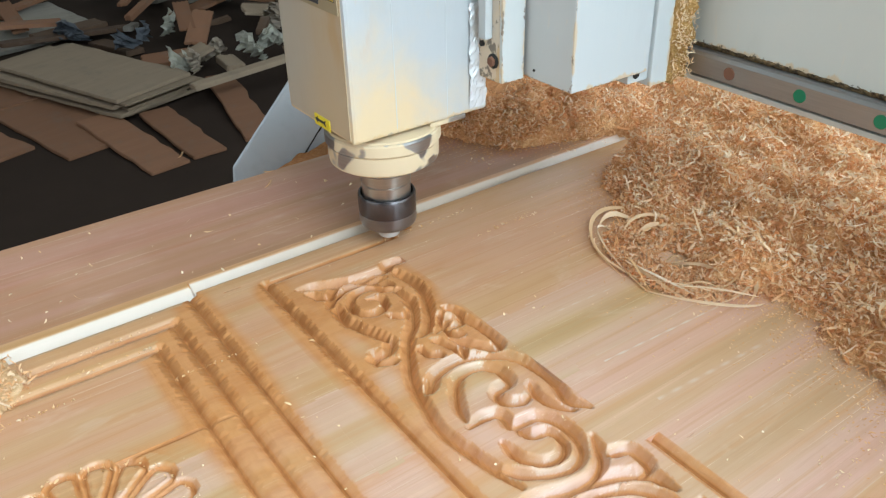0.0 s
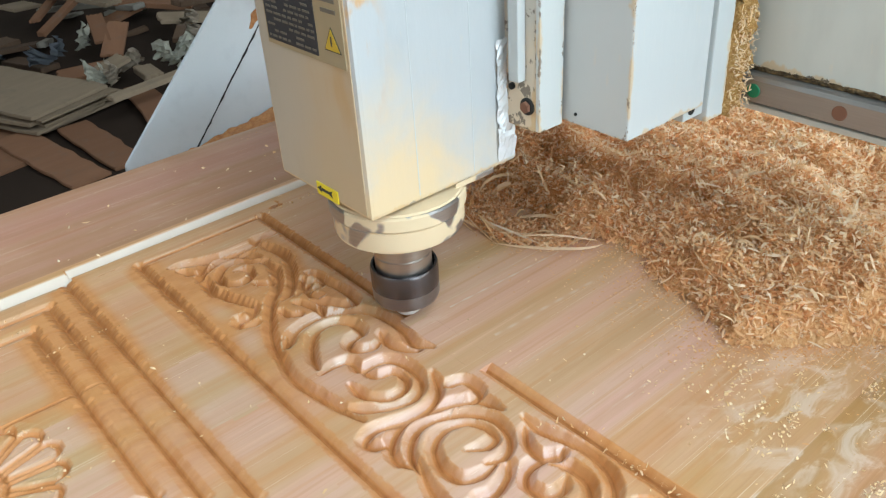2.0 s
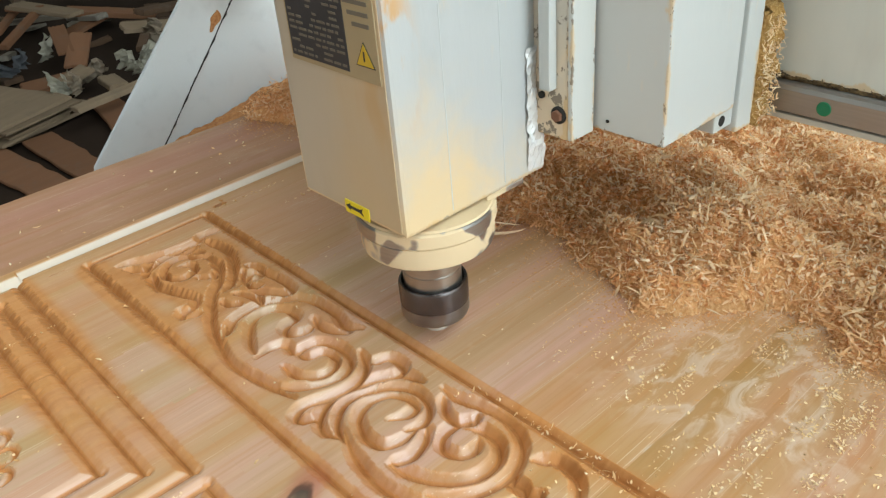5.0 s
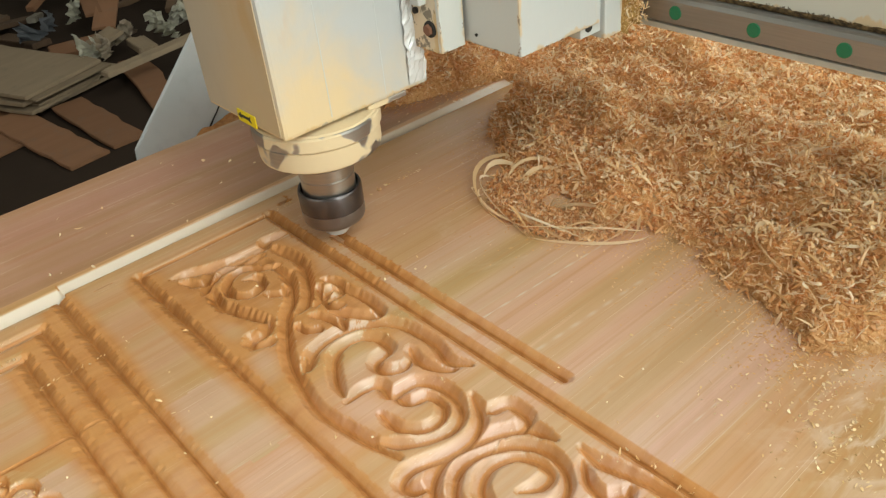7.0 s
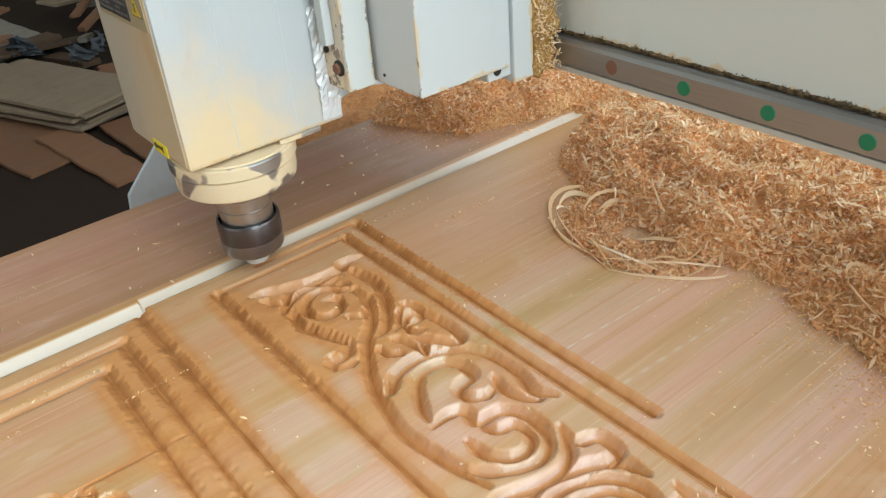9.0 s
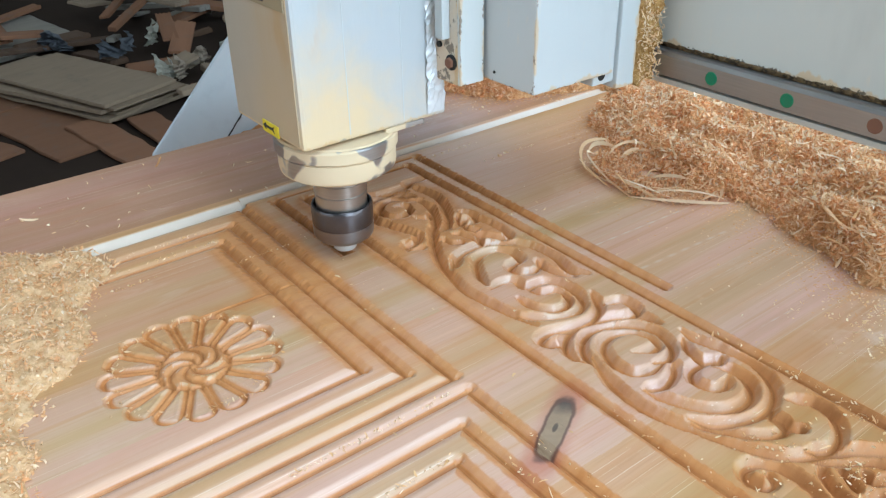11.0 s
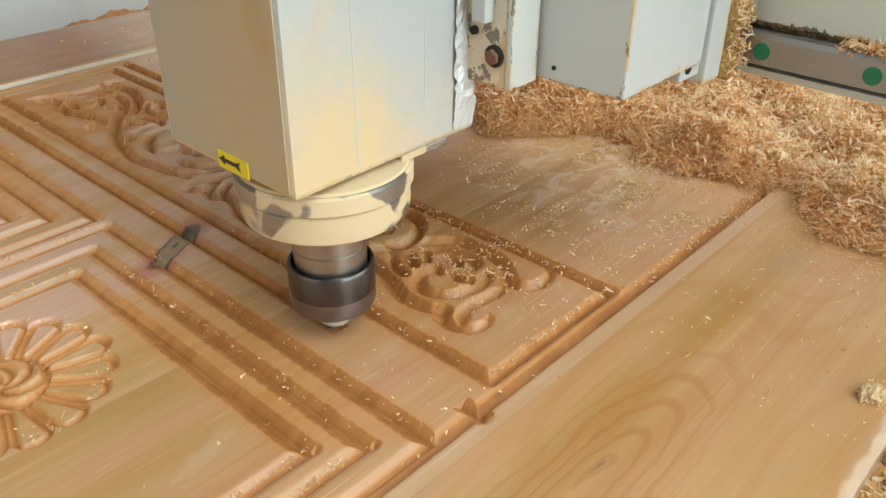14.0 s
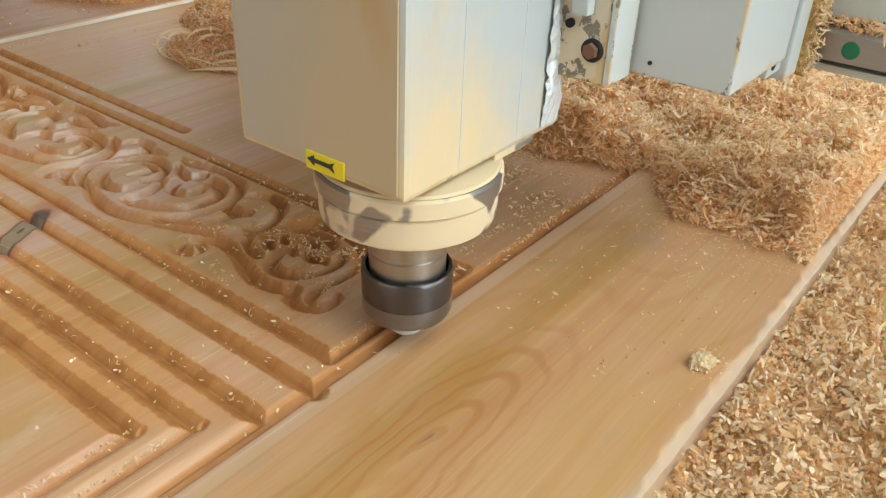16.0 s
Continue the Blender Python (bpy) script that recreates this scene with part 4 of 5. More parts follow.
def ribbons(rng, centres, length, width, curl, lift, name, material, flat=0.5, m=4):
    """Many thin curled strips of wood in one mesh; centres is an n x 3 array; lift: how far they stand up from where they lie."""
    n = len(centres)
    L = length * rng.lognormal(0, 0.45, n)
    W = width * rng.uniform(0.5, 1.5, n)
    K = rng.normal(0, curl, n)
    yaw, pitch = rng.uniform(0, 2 * np.pi, n), rng.normal(0, flat, n)
    roll = rng.normal(0, 0.9 if flat > 0.1 else 0.2, n)
    s = np.linspace(-0.5, 0.5, m)
    ang = K[:, None] * s[None, :]
    with np.errstate(divide="ignore", invalid="ignore"):
        u = np.where(np.abs(K[:, None]) > 0.05, np.sin(ang) / K[:, None], s[None, :]) * L[:, None]
        w = np.where(np.abs(K[:, None]) > 0.05, (1 - np.cos(ang)) / K[:, None], 0 * s[None, :]) * L[:, None]
    cy, sy, cp, sp, cr, sr = np.cos(yaw), np.sin(yaw), np.cos(pitch), np.sin(pitch), np.cos(roll), np.sin(roll)
    ax = np.stack([cy * cp, sy * cp, sp], -1)
    side0 = np.stack([-sy, cy, 0 * cy], -1)
    up0 = np.cross(ax, side0)
    side = side0 * cr[:, None] + up0 * sr[:, None]
    up = up0 * cr[:, None] - side0 * sr[:, None]
    corkscrew = (rng.normal(0, 0.22, n) * L)[:, None] * s[None, :] * 2
    mid = centres[:, None, :] + u[..., None] * ax[:, None, :] + w[..., None] * up[:, None, :] + corkscrew[..., None] * side[:, None, :]
    mid[..., 2] += np.abs(rng.normal(0, 1, n) * lift)[:, None]
    form = np.interp(np.linspace(0, 1, m), (0, 0.33, 0.66, 1), (0.4, 1.0, 0.95, 0.3))
    tw = W[:, None] * form[None, :] * 0.5
    a, b = mid + tw[..., None] * side[:, None, :], mid - tw[..., None] * side[:, None, :]
    co = np.stack([a, b], 2).reshape(-1, 3)
    base = (np.arange(n) * m * 2)[:, None]
    k = np.arange(m - 1)[None, :] * 2
    quads = np.stack([base + k, base + k + 1, base + k + 3, base + k + 2], -1).reshape(-1, 4)
    me = bpy.data.meshes.new(name)
    me.vertices.add(len(co))
    me.vertices.foreach_set("co", co.astype(np.float32).ravel())
    me.loops.add(quads.size)
    me.loops.foreach_set("vertex_index", quads.astype(np.int32).ravel())
    me.polygons.add(len(quads))
    me.polygons.foreach_set("loop_start", np.arange(0, quads.size, 4, dtype=np.int32))
    me.polygons.foreach_set("use_smooth", np.ones(len(quads), dtype=bool))
    me.update(calc_edges=True)
    me.materials.append(material)
    return me


def curl_ring(rng, cx, cy, rx, ry, count, material, z0=0.0, turns=(0, 2 * math.pi), loose=0.16):
    """Long thin shavings that lie in loose arcs round a middle."""
    co, quads, m = [], [], 14
    for k in range(count):
        a0, span = rng.uniform(*turns), rng.uniform(0.5, 1.9)
        grow, wide = rng.normal(1.0, loose), rng.uniform(0.0010, 0.0030)
        lean, lift = rng.uniform(0, 1.5), rng.uniform(0.002, 0.014)
        ox, oy = rng.normal(0, 0.004, 2)
        for i in range(m):
            t = i / (m - 1)
            a = a0 + span * t
            ra = grow * (1 + 0.10 * np.sin(3 * t + k))
            mid = np.array([cx + ox + rx * ra * np.cos(a), cy + oy + ry * ra * np.sin(a), z0 + 0.0012 + lift * np.sin(np.pi * t)])
            side = np.array([np.cos(a) * np.cos(lean), np.sin(a) * np.cos(lean), np.sin(lean)]) * wide * (0.3 + np.sin(np.pi * t)) * 0.6
            mid[2] = max(mid[2], z0 + side[2] + 0.0004)
            co += [mid + side, mid - side]
            if i:
                q = len(co)
                quads.append((q - 4, q - 3, q - 1, q - 2))
    me = bpy.data.meshes.new("long_curls")
    me.from_pydata([tuple(v) for v in co], [], quads)
    me.polygons.foreach_set("use_smooth", np.ones(len(quads), dtype=bool))
    me.update()
    me.materials.append(material)
    return me


def rough_field(X, Y, seed, scales):
    """Layered smooth noise over X and Y from sums of sines."""
    rng = np.random.RandomState(seed)
    out = np.zeros_like(X)
    for freq, amp in scales:
        for _ in range(7):
            a = rng.uniform(0, 2 * np.pi)
            f = freq * rng.uniform(0.6, 1.5)
            out += amp / 2.2 * np.sin(f * (X * np.cos(a) + Y * np.sin(a)) + rng.uniform(0, 6.28))
    return out


# where the drift of shavings on the board begins: y, x
DRIFT = [(-0.27, 0.478), (-0.24, 0.472), (-0.195, 0.466), (-0.150, 0.467), (-0.106, 0.520), (-0.08, 0.500), (-0.03, 0.482), (0.004, 0.490),
         (0.03, 0.512), (0.06, 0.500), (0.104, 0.462), (0.13, 0.445), (0.165, 0.458), (0.2, 0.470), (0.235, 0.494), (0.28, 0.494),
         (0.305, 0.480), (0.36, 0.492), (0.415, 0.490), (0.44, 0.502), (0.465, 0.513), (0.492, 0.528), (0.515, 0.585), (0.54, 0.655), (0.556, 0.625), (0.575, 0.560), (0.60, 0.505), (0.66, 0.475), (0.72, 0.46)]


def drift_height(X, Y):
    ys, xs = zip(*DRIFT)
    edge = np.interp(Y, ys, xs) + rough_field(X * 0 + Y, Y * 0, 5, ((70, 0.006), (190, 0.003)))
    d = X - edge
    h = 0.017 * (1 - np.exp(-np.clip(d, 0, 9) / 0.022)) + 0.045 * np.clip(d - 0.03, 0, 0.4)
    # the loose curl of long shavings that stands before the drift
    h += 0.022 * np.exp(-((X - 0.53) ** 2 + (Y - 0.13) ** 2) / 0.0028) * (d > 0)
    h *= np.clip((Y + 0.2455) / 0.018, 0, 1)
    bump = rough_field(X, Y, 8, ((45, 0.0050), (130, 0.0040), (300, 0.0022)))
    return np.where(d > 0, h + bump * np.clip(d / 0.03, 0, 1) * np.clip((Y + 0.24) / 0.02, 0, 1), -0.02), d


def heap_sheet(name, x0, x1, y0, y1, step, height, material):
    xs, ys = np.arange(x0, x1, step), np.arange(y0, y1, step)
    X, Y = np.meshgrid(xs, ys)
    return grid_mesh(name, xs, ys, height(X, Y), material)


def shavings():
    rng = np.random.RandomState(21)
    base = tagged(new("shaving_drift", heap_sheet("shaving_drift", 0.38, 1.25, -0.244, 0.70, 0.004, lambda X, Y: drift_height(X, Y)[0], HEAP)),
                  "drift of brown and cream wood shavings lying on the board", "wood shavings", kind="stuff")
    n = 112000
    P = np.stack([0.40 + 0.66 * rng.beta(1.1, 1.9, n), rng.uniform(-0.244, 0.71, n), np.zeros(n)], -1)
    h, d = drift_height(P[:, 0], P[:, 1])
    keep = d > rng.exponential(0.004, n) - 0.005
    P, h = P[keep], h[keep]
    P[:, 2] = np.maximum(h, 0.001) + rng.uniform(-0.001, 0.003, len(P))
    # the far end was thrown up lately and is redder
    late = P[:, 1] + rng.normal(0, 0.06, len(P)) > 0.17
    for sort, material in ((late, RED_SHAVING), (~late, SHAVING)):
        ob = new("drift_shavings", ribbons(rng, P[sort], 0.0052, 0.0017, 3.0, 0.0022, "drift_shavings", material, 0.55))
        ob.parent = base
    # fine dust that feathers out in front of the drift
    n = 100000
    P = np.stack([rng.uniform(0.36, 0.60, n), rng.uniform(-0.24, 0.70, n), np.full(n, 0.0006)], -1)
    d = drift_height(P[:, 0], P[:, 1])[1]
    P = P[(d < 0.004) & (d > -rng.exponential(0.018, n))]
    ob = new("fine_dust", ribbons(rng, P, 0.0015, 0.0009, 0.8, 0, "fine_dust", DUST, 0.08))
    ob.parent = base
    # larger pale curls on top
    n = 6000
    P = np.stack([rng.uniform(0.42, 0.80, n), rng.uniform(-0.23, 0.66, n), np.zeros(n)], -1)
    h, d = drift_height(P[:, 0], P[:, 1])
    P, h = P[d > 0.004], h[d > 0.004]
    P[:, 2] = h + 0.005
    ob = new("curl_layer", ribbons(rng, P[::3], 0.0110, 0.0016, 5.5, 0.003, "curl_layer", CREAM_SHAVING, 0.5, 7))
    ob.parent = base
    n = 40000
    P = np.stack([0.47 + 0.43 * rng.beta(1.5, 1.5, n), -0.235 + 0.90 * rng.beta(0.9, 1.6, n), np.zeros(n)], -1)
    h, d = drift_height(P[:, 0], P[:, 1])
    P, h = P[d > 0.02], h[d > 0.02]
    P[:, 2] = h + 0.004 + rng.uniform(0, 0.002, len(P))
    ob = new("cream_layer", ribbons(rng, P[::2], 0.0058, 0.0019, 3.0, 0.0025, "cream_layer", PALE_SHAVING, 0.5))
    ob.parent = base
    # a loose ring of long curls and the dust inside it
    n = 5200
    a, q = rng.uniform(0, 2 * np.pi, n), rng.uniform(0.1, 1, n) ** 0.6
    P = np.stack([0.474 + 0.046 * q * np.cos(a), 0.350 + 0.066 * q * np.sin(a), 0.0008 + rng.uniform(0, 0.003, n) * q], -1)
    ob = new("ring_dust", ribbons(rng, P, 0.0050, 0.0016, 3.5, 0.0022, "ring_dust", RED_SHAVING, 0.5))
    ob.parent = base
    ob = new("curl_ring", curl_ring(rng, 0.474, 0.350, 0.044, 0.066, 15, CHIP))
    ob.parent = base
    ob = new("curl_bundle", curl_ring(rng, 0.474, 0.348, 0.046, 0.068, 8, CREAM_SHAVING, turns=(1.5, 3.6), loose=0.13))
    ob.parent = base
    ob = new("curl_nest", curl_ring(rng, 0.486, 0.345, 0.026, 0.040, 10, CHIP))
    ob.parent = base
    ob = new("curl_nest", curl_ring(rng, 0.505, 0.160, 0.020, 0.030, 9, CHIP, 0.018))
    ob.parent = base
    # long pale curls on the drift's rim
    n = 300
    c = np.stack([rng.uniform(0.41, 0.60, n), rng.uniform(0.0, 0.42, n), np.zeros(n)], -1)
    h, d = drift_height(c[:, 0], c[:, 1])
    keep = (d > -0.004) & (d < 0.05)
    c = c[keep]
    c[:, 2] = h[keep] + 0.006
    ob = new("long_curls", ribbons(rng, c, 0.024, 0.0013, 3.4, 0.004, "long_curls", CHIP, 0.45, 9))
    ob.parent = base
    # the heap on the board's far left corner
    def left_height(X, Y):
        edge = 0.012 - 0.55 * np.clip(0.50 - Y, 0, 1) - 1.6 * np.clip(Y - 0.545, 0, 1)
        d = edge + rough_field(X, Y, 3, ((60, 0.006), (160, 0.003))) - X
        return np.where(d > 0, 0.010 * (1 - np.exp(-np.clip(d, 0, 9) / 0.02)) + rough_field(X, Y, 2, ((150, 0.0015), (420, 0.0014))) * np.clip(d / 0.02, 0, 1), -0.02), d
    left = tagged(new("shaving_heap", heap_sheet("shaving_heap", -0.36, 0.05, 0.20, 0.62, 0.004, lambda X, Y: left_height(X, Y)[0], PALE_HEAP)),
                  "low heap of pale sawdust and chips on the board", "wood shavings", kind="stuff")
    n = 17000
    P = np.stack([rng.uniform(-0.30, 0.05, n), rng.uniform(0.22, 0.61, n), np.zeros(n)], -1)
    h, d = left_height(P[:, 0], P[:, 1])
    keep = d > rng.exponential(0.006, n) - 0.007
    P = P[keep]
    P[:, 2] = np.maximum(h[keep], 0.0005) + 0.001
    ob = new("heap_chips", ribbons(rng, P, 0.0034, 0.0015, 3.0, 0.001, "heap_chips", SHAVING, 0.45))
    ob.parent = left
    b = bmesh.new()
    bmesh.ops.create_icosphere(b, subdivisions=4, radius=0.006)
    for v in b.verts:
        q = v.co * 420
        v.co *= 1 + 0.30 * noise.noise(q) + 0.22 * noise.noise(q * 2.6)
        v.co = Vector((v.co.x * 1.25, v.co.y * 0.95, max(v.co.z * 0.75 + 0.0022, 0.0002)))
    lump = tagged(part("chip_clump", b, CLUMP), "small clump of pale pressed chips near the edge of the board", "wood chips")
    lump.matrix_basis = pose(0.3205, -0.2335, 0, 0, 0, -20)
    around = np.array([0.3205, -0.2335, 0.0]) + rng.normal(0, 1, (60, 3)) * (0.0060, 0.0045, 0.0012)
    around[:, 2] = np.abs(around[:, 2]) + 0.0012
    ob = new("clump_crumbs", ribbons(rng, around - np.array([0.3205, -0.2335, 0.0]), 0.0022, 0.0012, 1.6, 0, "clump_crumbs", PALE_SHAVING, 0.5))
    ob.parent = lump
    # chips thrown on the rosy plank
    far = np.stack([rng.uniform(-0.05, 0.75, 80), rng.uniform(0.556, 0.69, 80), np.full(80, 0.0012)], -1)
    tagged(new("thrown_chips", ribbons(rng, far, 0.0036, 0.0020, 2.0, 0, "thrown_chips", PALE_SHAVING, 0.15)), "a few pale chips thrown on the outer plank", "wood chips", kind="stuff")
    # on the bed, below the board's near edge
    def bed_height(X, Y):
        return -0.0165 + rough_field(X, Y, 13, ((25, 0.004), (140, 0.0022), (420, 0.002))) - 0.05 * np.clip(-0.27 - Y, 0, 0.1)
    low = tagged(new("bed_shavings", heap_sheet("bed_shavings", -0.4, 1.25, -0.545, -0.2495, 0.005, bed_height, PALE_HEAP)),
                 "pale wood shavings covering the machine bed beside the board", "wood shavings", kind="stuff")
    n = 50000
    P = np.stack([rng.uniform(0.05, 1.0, n), -0.252 - 0.28 * rng.beta(1.0, 1.7, n), np.zeros(n)], -1)
    P[:, 2] = bed_height(P[:, 0], P[:, 1]) + rng.uniform(0, 0.003, n)
    ob = new("bed_chips", ribbons(rng, P, 0.0050, 0.0024, 4.0, 0.004, "bed_chips", BED_SHAVING, 0.8))
    ob.parent = low
    # loose chips and dust on the board
    n = 170000
    x = rng.uniform(-0.10, 0.50, n)
    y = rng.uniform(-0.245, 0.55, n)
    w = 0.9 * np.exp(-((x - 0.44) / 0.085) ** 2 - ((y + 0.005) / 0.10) ** 2) + 0.003 + 0.05 * np.exp(-((x - 0.24) / 0.11) ** 2 - ((y + 0.04) / 0.07) ** 2)
    keep = rng.uniform(0, 1, n) < 0.6 * w * np.where(y < -0.10, 0.06, 1.0) * (0.35 + 0.65 * (np.sin(y * 330 + 2 * np.sin(x * 9)) > 0.1)) * (0.12 + 1.6 * (rough_field(x, y, 44, ((55, 0.5), (150, 0.5))) > 0.15))
    P = np.stack([x, y, np.full(n, 0.0009)], -1)[keep]
    # torn splinters along the mouldings and chips left in the low end of the scrolls
    extra = []
    for x0, x1, yy, count in ((0.02, 0.135, 0.2215, 80), (-0.09, 0.10, 0.1780, 60), (-0.10, 0.10, -0.0505, 170), (-0.08, 0.12, -0.0690, 150), (-0.09, 0.10, 0.494, 70),
                              (-0.09, 0.11, 0.516, 70), (-0.06, 0.05, 0.470, 60), (0.20, 0.31, -0.0800, 70), (0.10, 0.16, 0.4500, 24), (0.34, 0.50, -0.0905, 150), (0.30, 0.40, 0.52, 40), (0.36, 0.44, 0.478, 40)):
        extra.append(np.stack([rng.uniform(x0, x1, count), yy + rng.normal(0, 0.0011, count), np.full(count, 0.0010)], -1))
    for xx, y0, y1, count in ((0.1455, -0.08, 0.20, 50), (0.1225, -0.06, 0.19, 50), (0.3125, -0.07, 0.16, 90), (0.1975, -0.07, 0.15, 40)):
        extra.append(np.stack([xx + rng.normal(0, 0.0022, count), rng.uniform(y0, y1, count), np.full(count, -0.0008)], -1))
    extra.append(np.stack([rng.normal(0.262, 0.030, 130), rng.normal(0.015, 0.045, 130), rng.uniform(-0.002, 0.001, 130)], -1))
    for cx, cy in zip(rng.normal(0.264, 0.026, 22), rng.normal(0.012, 0.042, 22)):
        extra.append(np.array([cx, cy, 0.0]) + rng.normal(0, 1, (20, 3)) * (0.0032, 0.0042, 0.0010))
    extra.append(np.stack([rng.uniform(0.27, 0.47, 170), rng.uniform(-0.240, -0.115, 170), np.full(170, 0.0010)], -1))
    for cx, cy in ((0.019, 0.3515), (0.021, 0.1035)):
        a = rng.uniform(0, 2 * np.pi, 130)
        extra.append(np.stack([cx + 0.052 * np.cos(a) + rng.normal(0, 0.003, 130), cy + 0.052 * np.sin(a) + rng.normal(0, 0.003, 130), np.full(130, 0.0006)], -1))
    tagged(new("splinters", ribbons(rng, np.concatenate(extra), 0.0024, 0.0011, 4.5, 0.0007, "splinters", CHIP, 0.45)), "torn splinters and chips caught in the carving", "wood chips", kind="stuff")
    tagged(new("loose_chips", ribbons(rng, P, 0.0019, 0.0012, 2.2, 0, "loose_chips", FLAT_CHIP, 0.2)), "loose pale chips sprinkled over the carved board", "wood chips", kind="stuff")


# ---- the machine ----


def machine_bed():
    bed = thing("router_bed", pose(0, 0, 0), "dark steel router bed with plank top under the board", "router bed")
    part("bed_top", block(-1.1, 1.7, -0.60, 0.70, -0.075, -0.033, 0.004), BED, bed)
    for x in (-1.0, 0.25, 1.5):
        for y in (-0.5, 0.6):
            part("leg", block(x - 0.05, x + 0.05, y - 0.05, y + 0.05, FLOOR_Z, -0.075, 0.006), BED, bed)
    part("side_beam", block(-1.1, 1.7, 0.60, 0.69, -0.25, -0.0755, 0.006), BED, bed)


def gantry():
    """Cross beam with its rail, on slanted legs; its origin is the tool's x."""
    g = thing("gantry", pose(TOOL[0][1], 0, 0), "white gantry of the router with a steel linear rail", "gantry")
    part("beam", block(0.238, 0.305, -1.38, 1.05, 0.1215, 0.42, 0.004), CREAM, g)
    part("cover", block(0.2235, 0.2375, -1.38, 1.00, 0.1532, 0.42, 0.0008), COVER_PAINT, g, "off-white cover panel with a grimy lower edge")
    ys = np.arange(-0.6, 0.95, 0.002)
    zs = np.linspace(0.1505, 0.1560, 5)
    Yg, Zg = np.meshgrid(ys, zs)
    lump = 0.2240 - 0.0022 * np.clip(1 - np.abs(Zg - 0.1530) / np.clip(0.0009 + 0.0008 * np.sin(Yg * 97) * np.sin(Yg * 41) + 0.0006 * np.sin(Yg * 523), 0.0001, 1), 0, 1)
    me = grid_mesh("grime", ys, zs, lump, GRIME)
    me.vertices.foreach_set("co", np.stack([lump, Yg, Zg], -1).astype(np.float32).ravel())
    me.update()
    grime = new("grime", me)
    grime.parent = g
    grime["label"] = "brown oily sawdust caked along the rail"
    prof = [(0.2137, 0.1325), (0.2137, 0.1475), (0.2155, 0.1500), (0.2190, 0.1505), (0.2215, 0.1480), (0.2240, 0.1500), (0.2376, 0.1530), (0.2376, 0.1290), (0.2225, 0.1310)]
    b = bmesh.new()
    ends = [[b.verts.new((x, y, z)) for x, z in prof] for y in (-1.38, 1.00)]
    b.faces.new(ends[0])
    b.faces.new(ends[1][::-1])
    for k in range(len(prof)):
        j = (k + 1) % len(prof)
        b.faces.new((ends[0][j], ends[0][k], ends[1][k], ends[1][j]))
    bmesh.ops.recalc_face_normals(b, faces=b.faces[:])
    rail = part("rail", b, RAIL, g, "grey steel linear rail with plugged bolt holes")
    part("ledge", block(0.2185, 0.2378, -1.38, 1.00, 0.1245, 0.1288, 0.001), CREAM, g)
    for k in range(-11, 24):
        y = 0.305 - 0.06 * k
        if not -1.30 < y < 0.98:
            continue
        rusty = k in (-1, 3)
        b = turned([(0.0049, -0.0004), (0.0049, 0.0003), (0.0045, 0.0006)], 20)
        part("plug", b, RUST if rusty else GREEN, rail, "rusty open bolt hole" if rusty else "green plastic plug", at=pose(0.2137, y, 0.1402, 0, -90, 0))
    # shavings lying along the rail's near stretch
    rng = np.random.RandomState(5)
    n = 1500
    y = -0.155 - 0.35 * rng.beta(1.0, 1.6, n)
    P = np.stack([rng.uniform(0.2135, 0.2235, n), y, 0.1495 + rng.uniform(0, 0.006, n)], -1)
    crumbs = new("shaving_litter", ribbons(rng, P, 0.0048, 0.0015, 3.0, 0, "shaving_litter", SHAVING, 0.5))
    crumbs.parent = g
    crumbs["label"] = "orange shavings lying along the rail"
    # sawdust heaped on the leg's bracket
    def foot_height(X, Y):
        t = np.clip((X - 0.02) / 0.25, 0, 1)
        return -0.108 + 0.058 * t ** 0.9 + rough_field(X, Y, 31, ((45, 0.004), (120, 0.003), (330, 0.0016)))
    foot = new("sawdust_mound", heap_sheet("sawdust_mound", 0.0, 0.50, 0.712, 0.898, 0.004, foot_height, MOUND))
    foot.parent = g
    foot["label"] = "orange sawdust heaped against the leg"
    part("bracket", block(0.0, 0.50, 0.71, 0.899, -0.20, -0.118, 0.003), LEG_PAINT, g)
    # slanted leg plates with a seam
    part("post", block(0.24, 0.33, -1.38, -1.28, FLOOR_Z, 0.30, 0.004), LEG_PAINT, g, "white square gantry post")
    for y0, name in ((0.90, "leg"),):
        out = [(0.004, -0.5), (0.007, -0.104), (0.010, -0.080), (0.0868 + 0.96 * 0.45, 0.45), (0.62, 0.45), (0.62, -0.5)]
        b = prism(out, 0, 0.006, 0.001)
        leg = part(name, b, LEG_PAINT, g, "white slanted gantry leg plate", at=pose(0, y0 + 0.006, 0, 90, 0, 0))
        rng = np.random.RandomState(29)
        zs = np.linspace(-0.118, 0.45, 120)
        near = [(0.1825 + 0.876 * z - 0.0006 - 0.0016 * rng.uniform() ** 3, z) for z in zs]
        off = [(0.1825 + 0.876 * z + 0.0008 + 0.0030 * rng.uniform() ** 4, z) for z in zs]
        part("seam", prism([*off, *near[::-1]], 0.0062, 0.0070), BLACK, leg, "dark grimy open seam")
        # a patch of rust beside the seam
        blot = [(0.2215 + (0.0075 + 0.0025 * math.sin(3 * a + 1)) * math.cos(a) + 0.006 * math.sin(a), 0.060 + (0.0125 + 0.003 * math.sin(2 * a)) * math.sin(a)) for a in np.linspace(0, 6.1, 26)]
        part("rust_patch", prism(blot, 0.0062, 0.0074), MOUND, leg, "brown patch of rust")
    return g


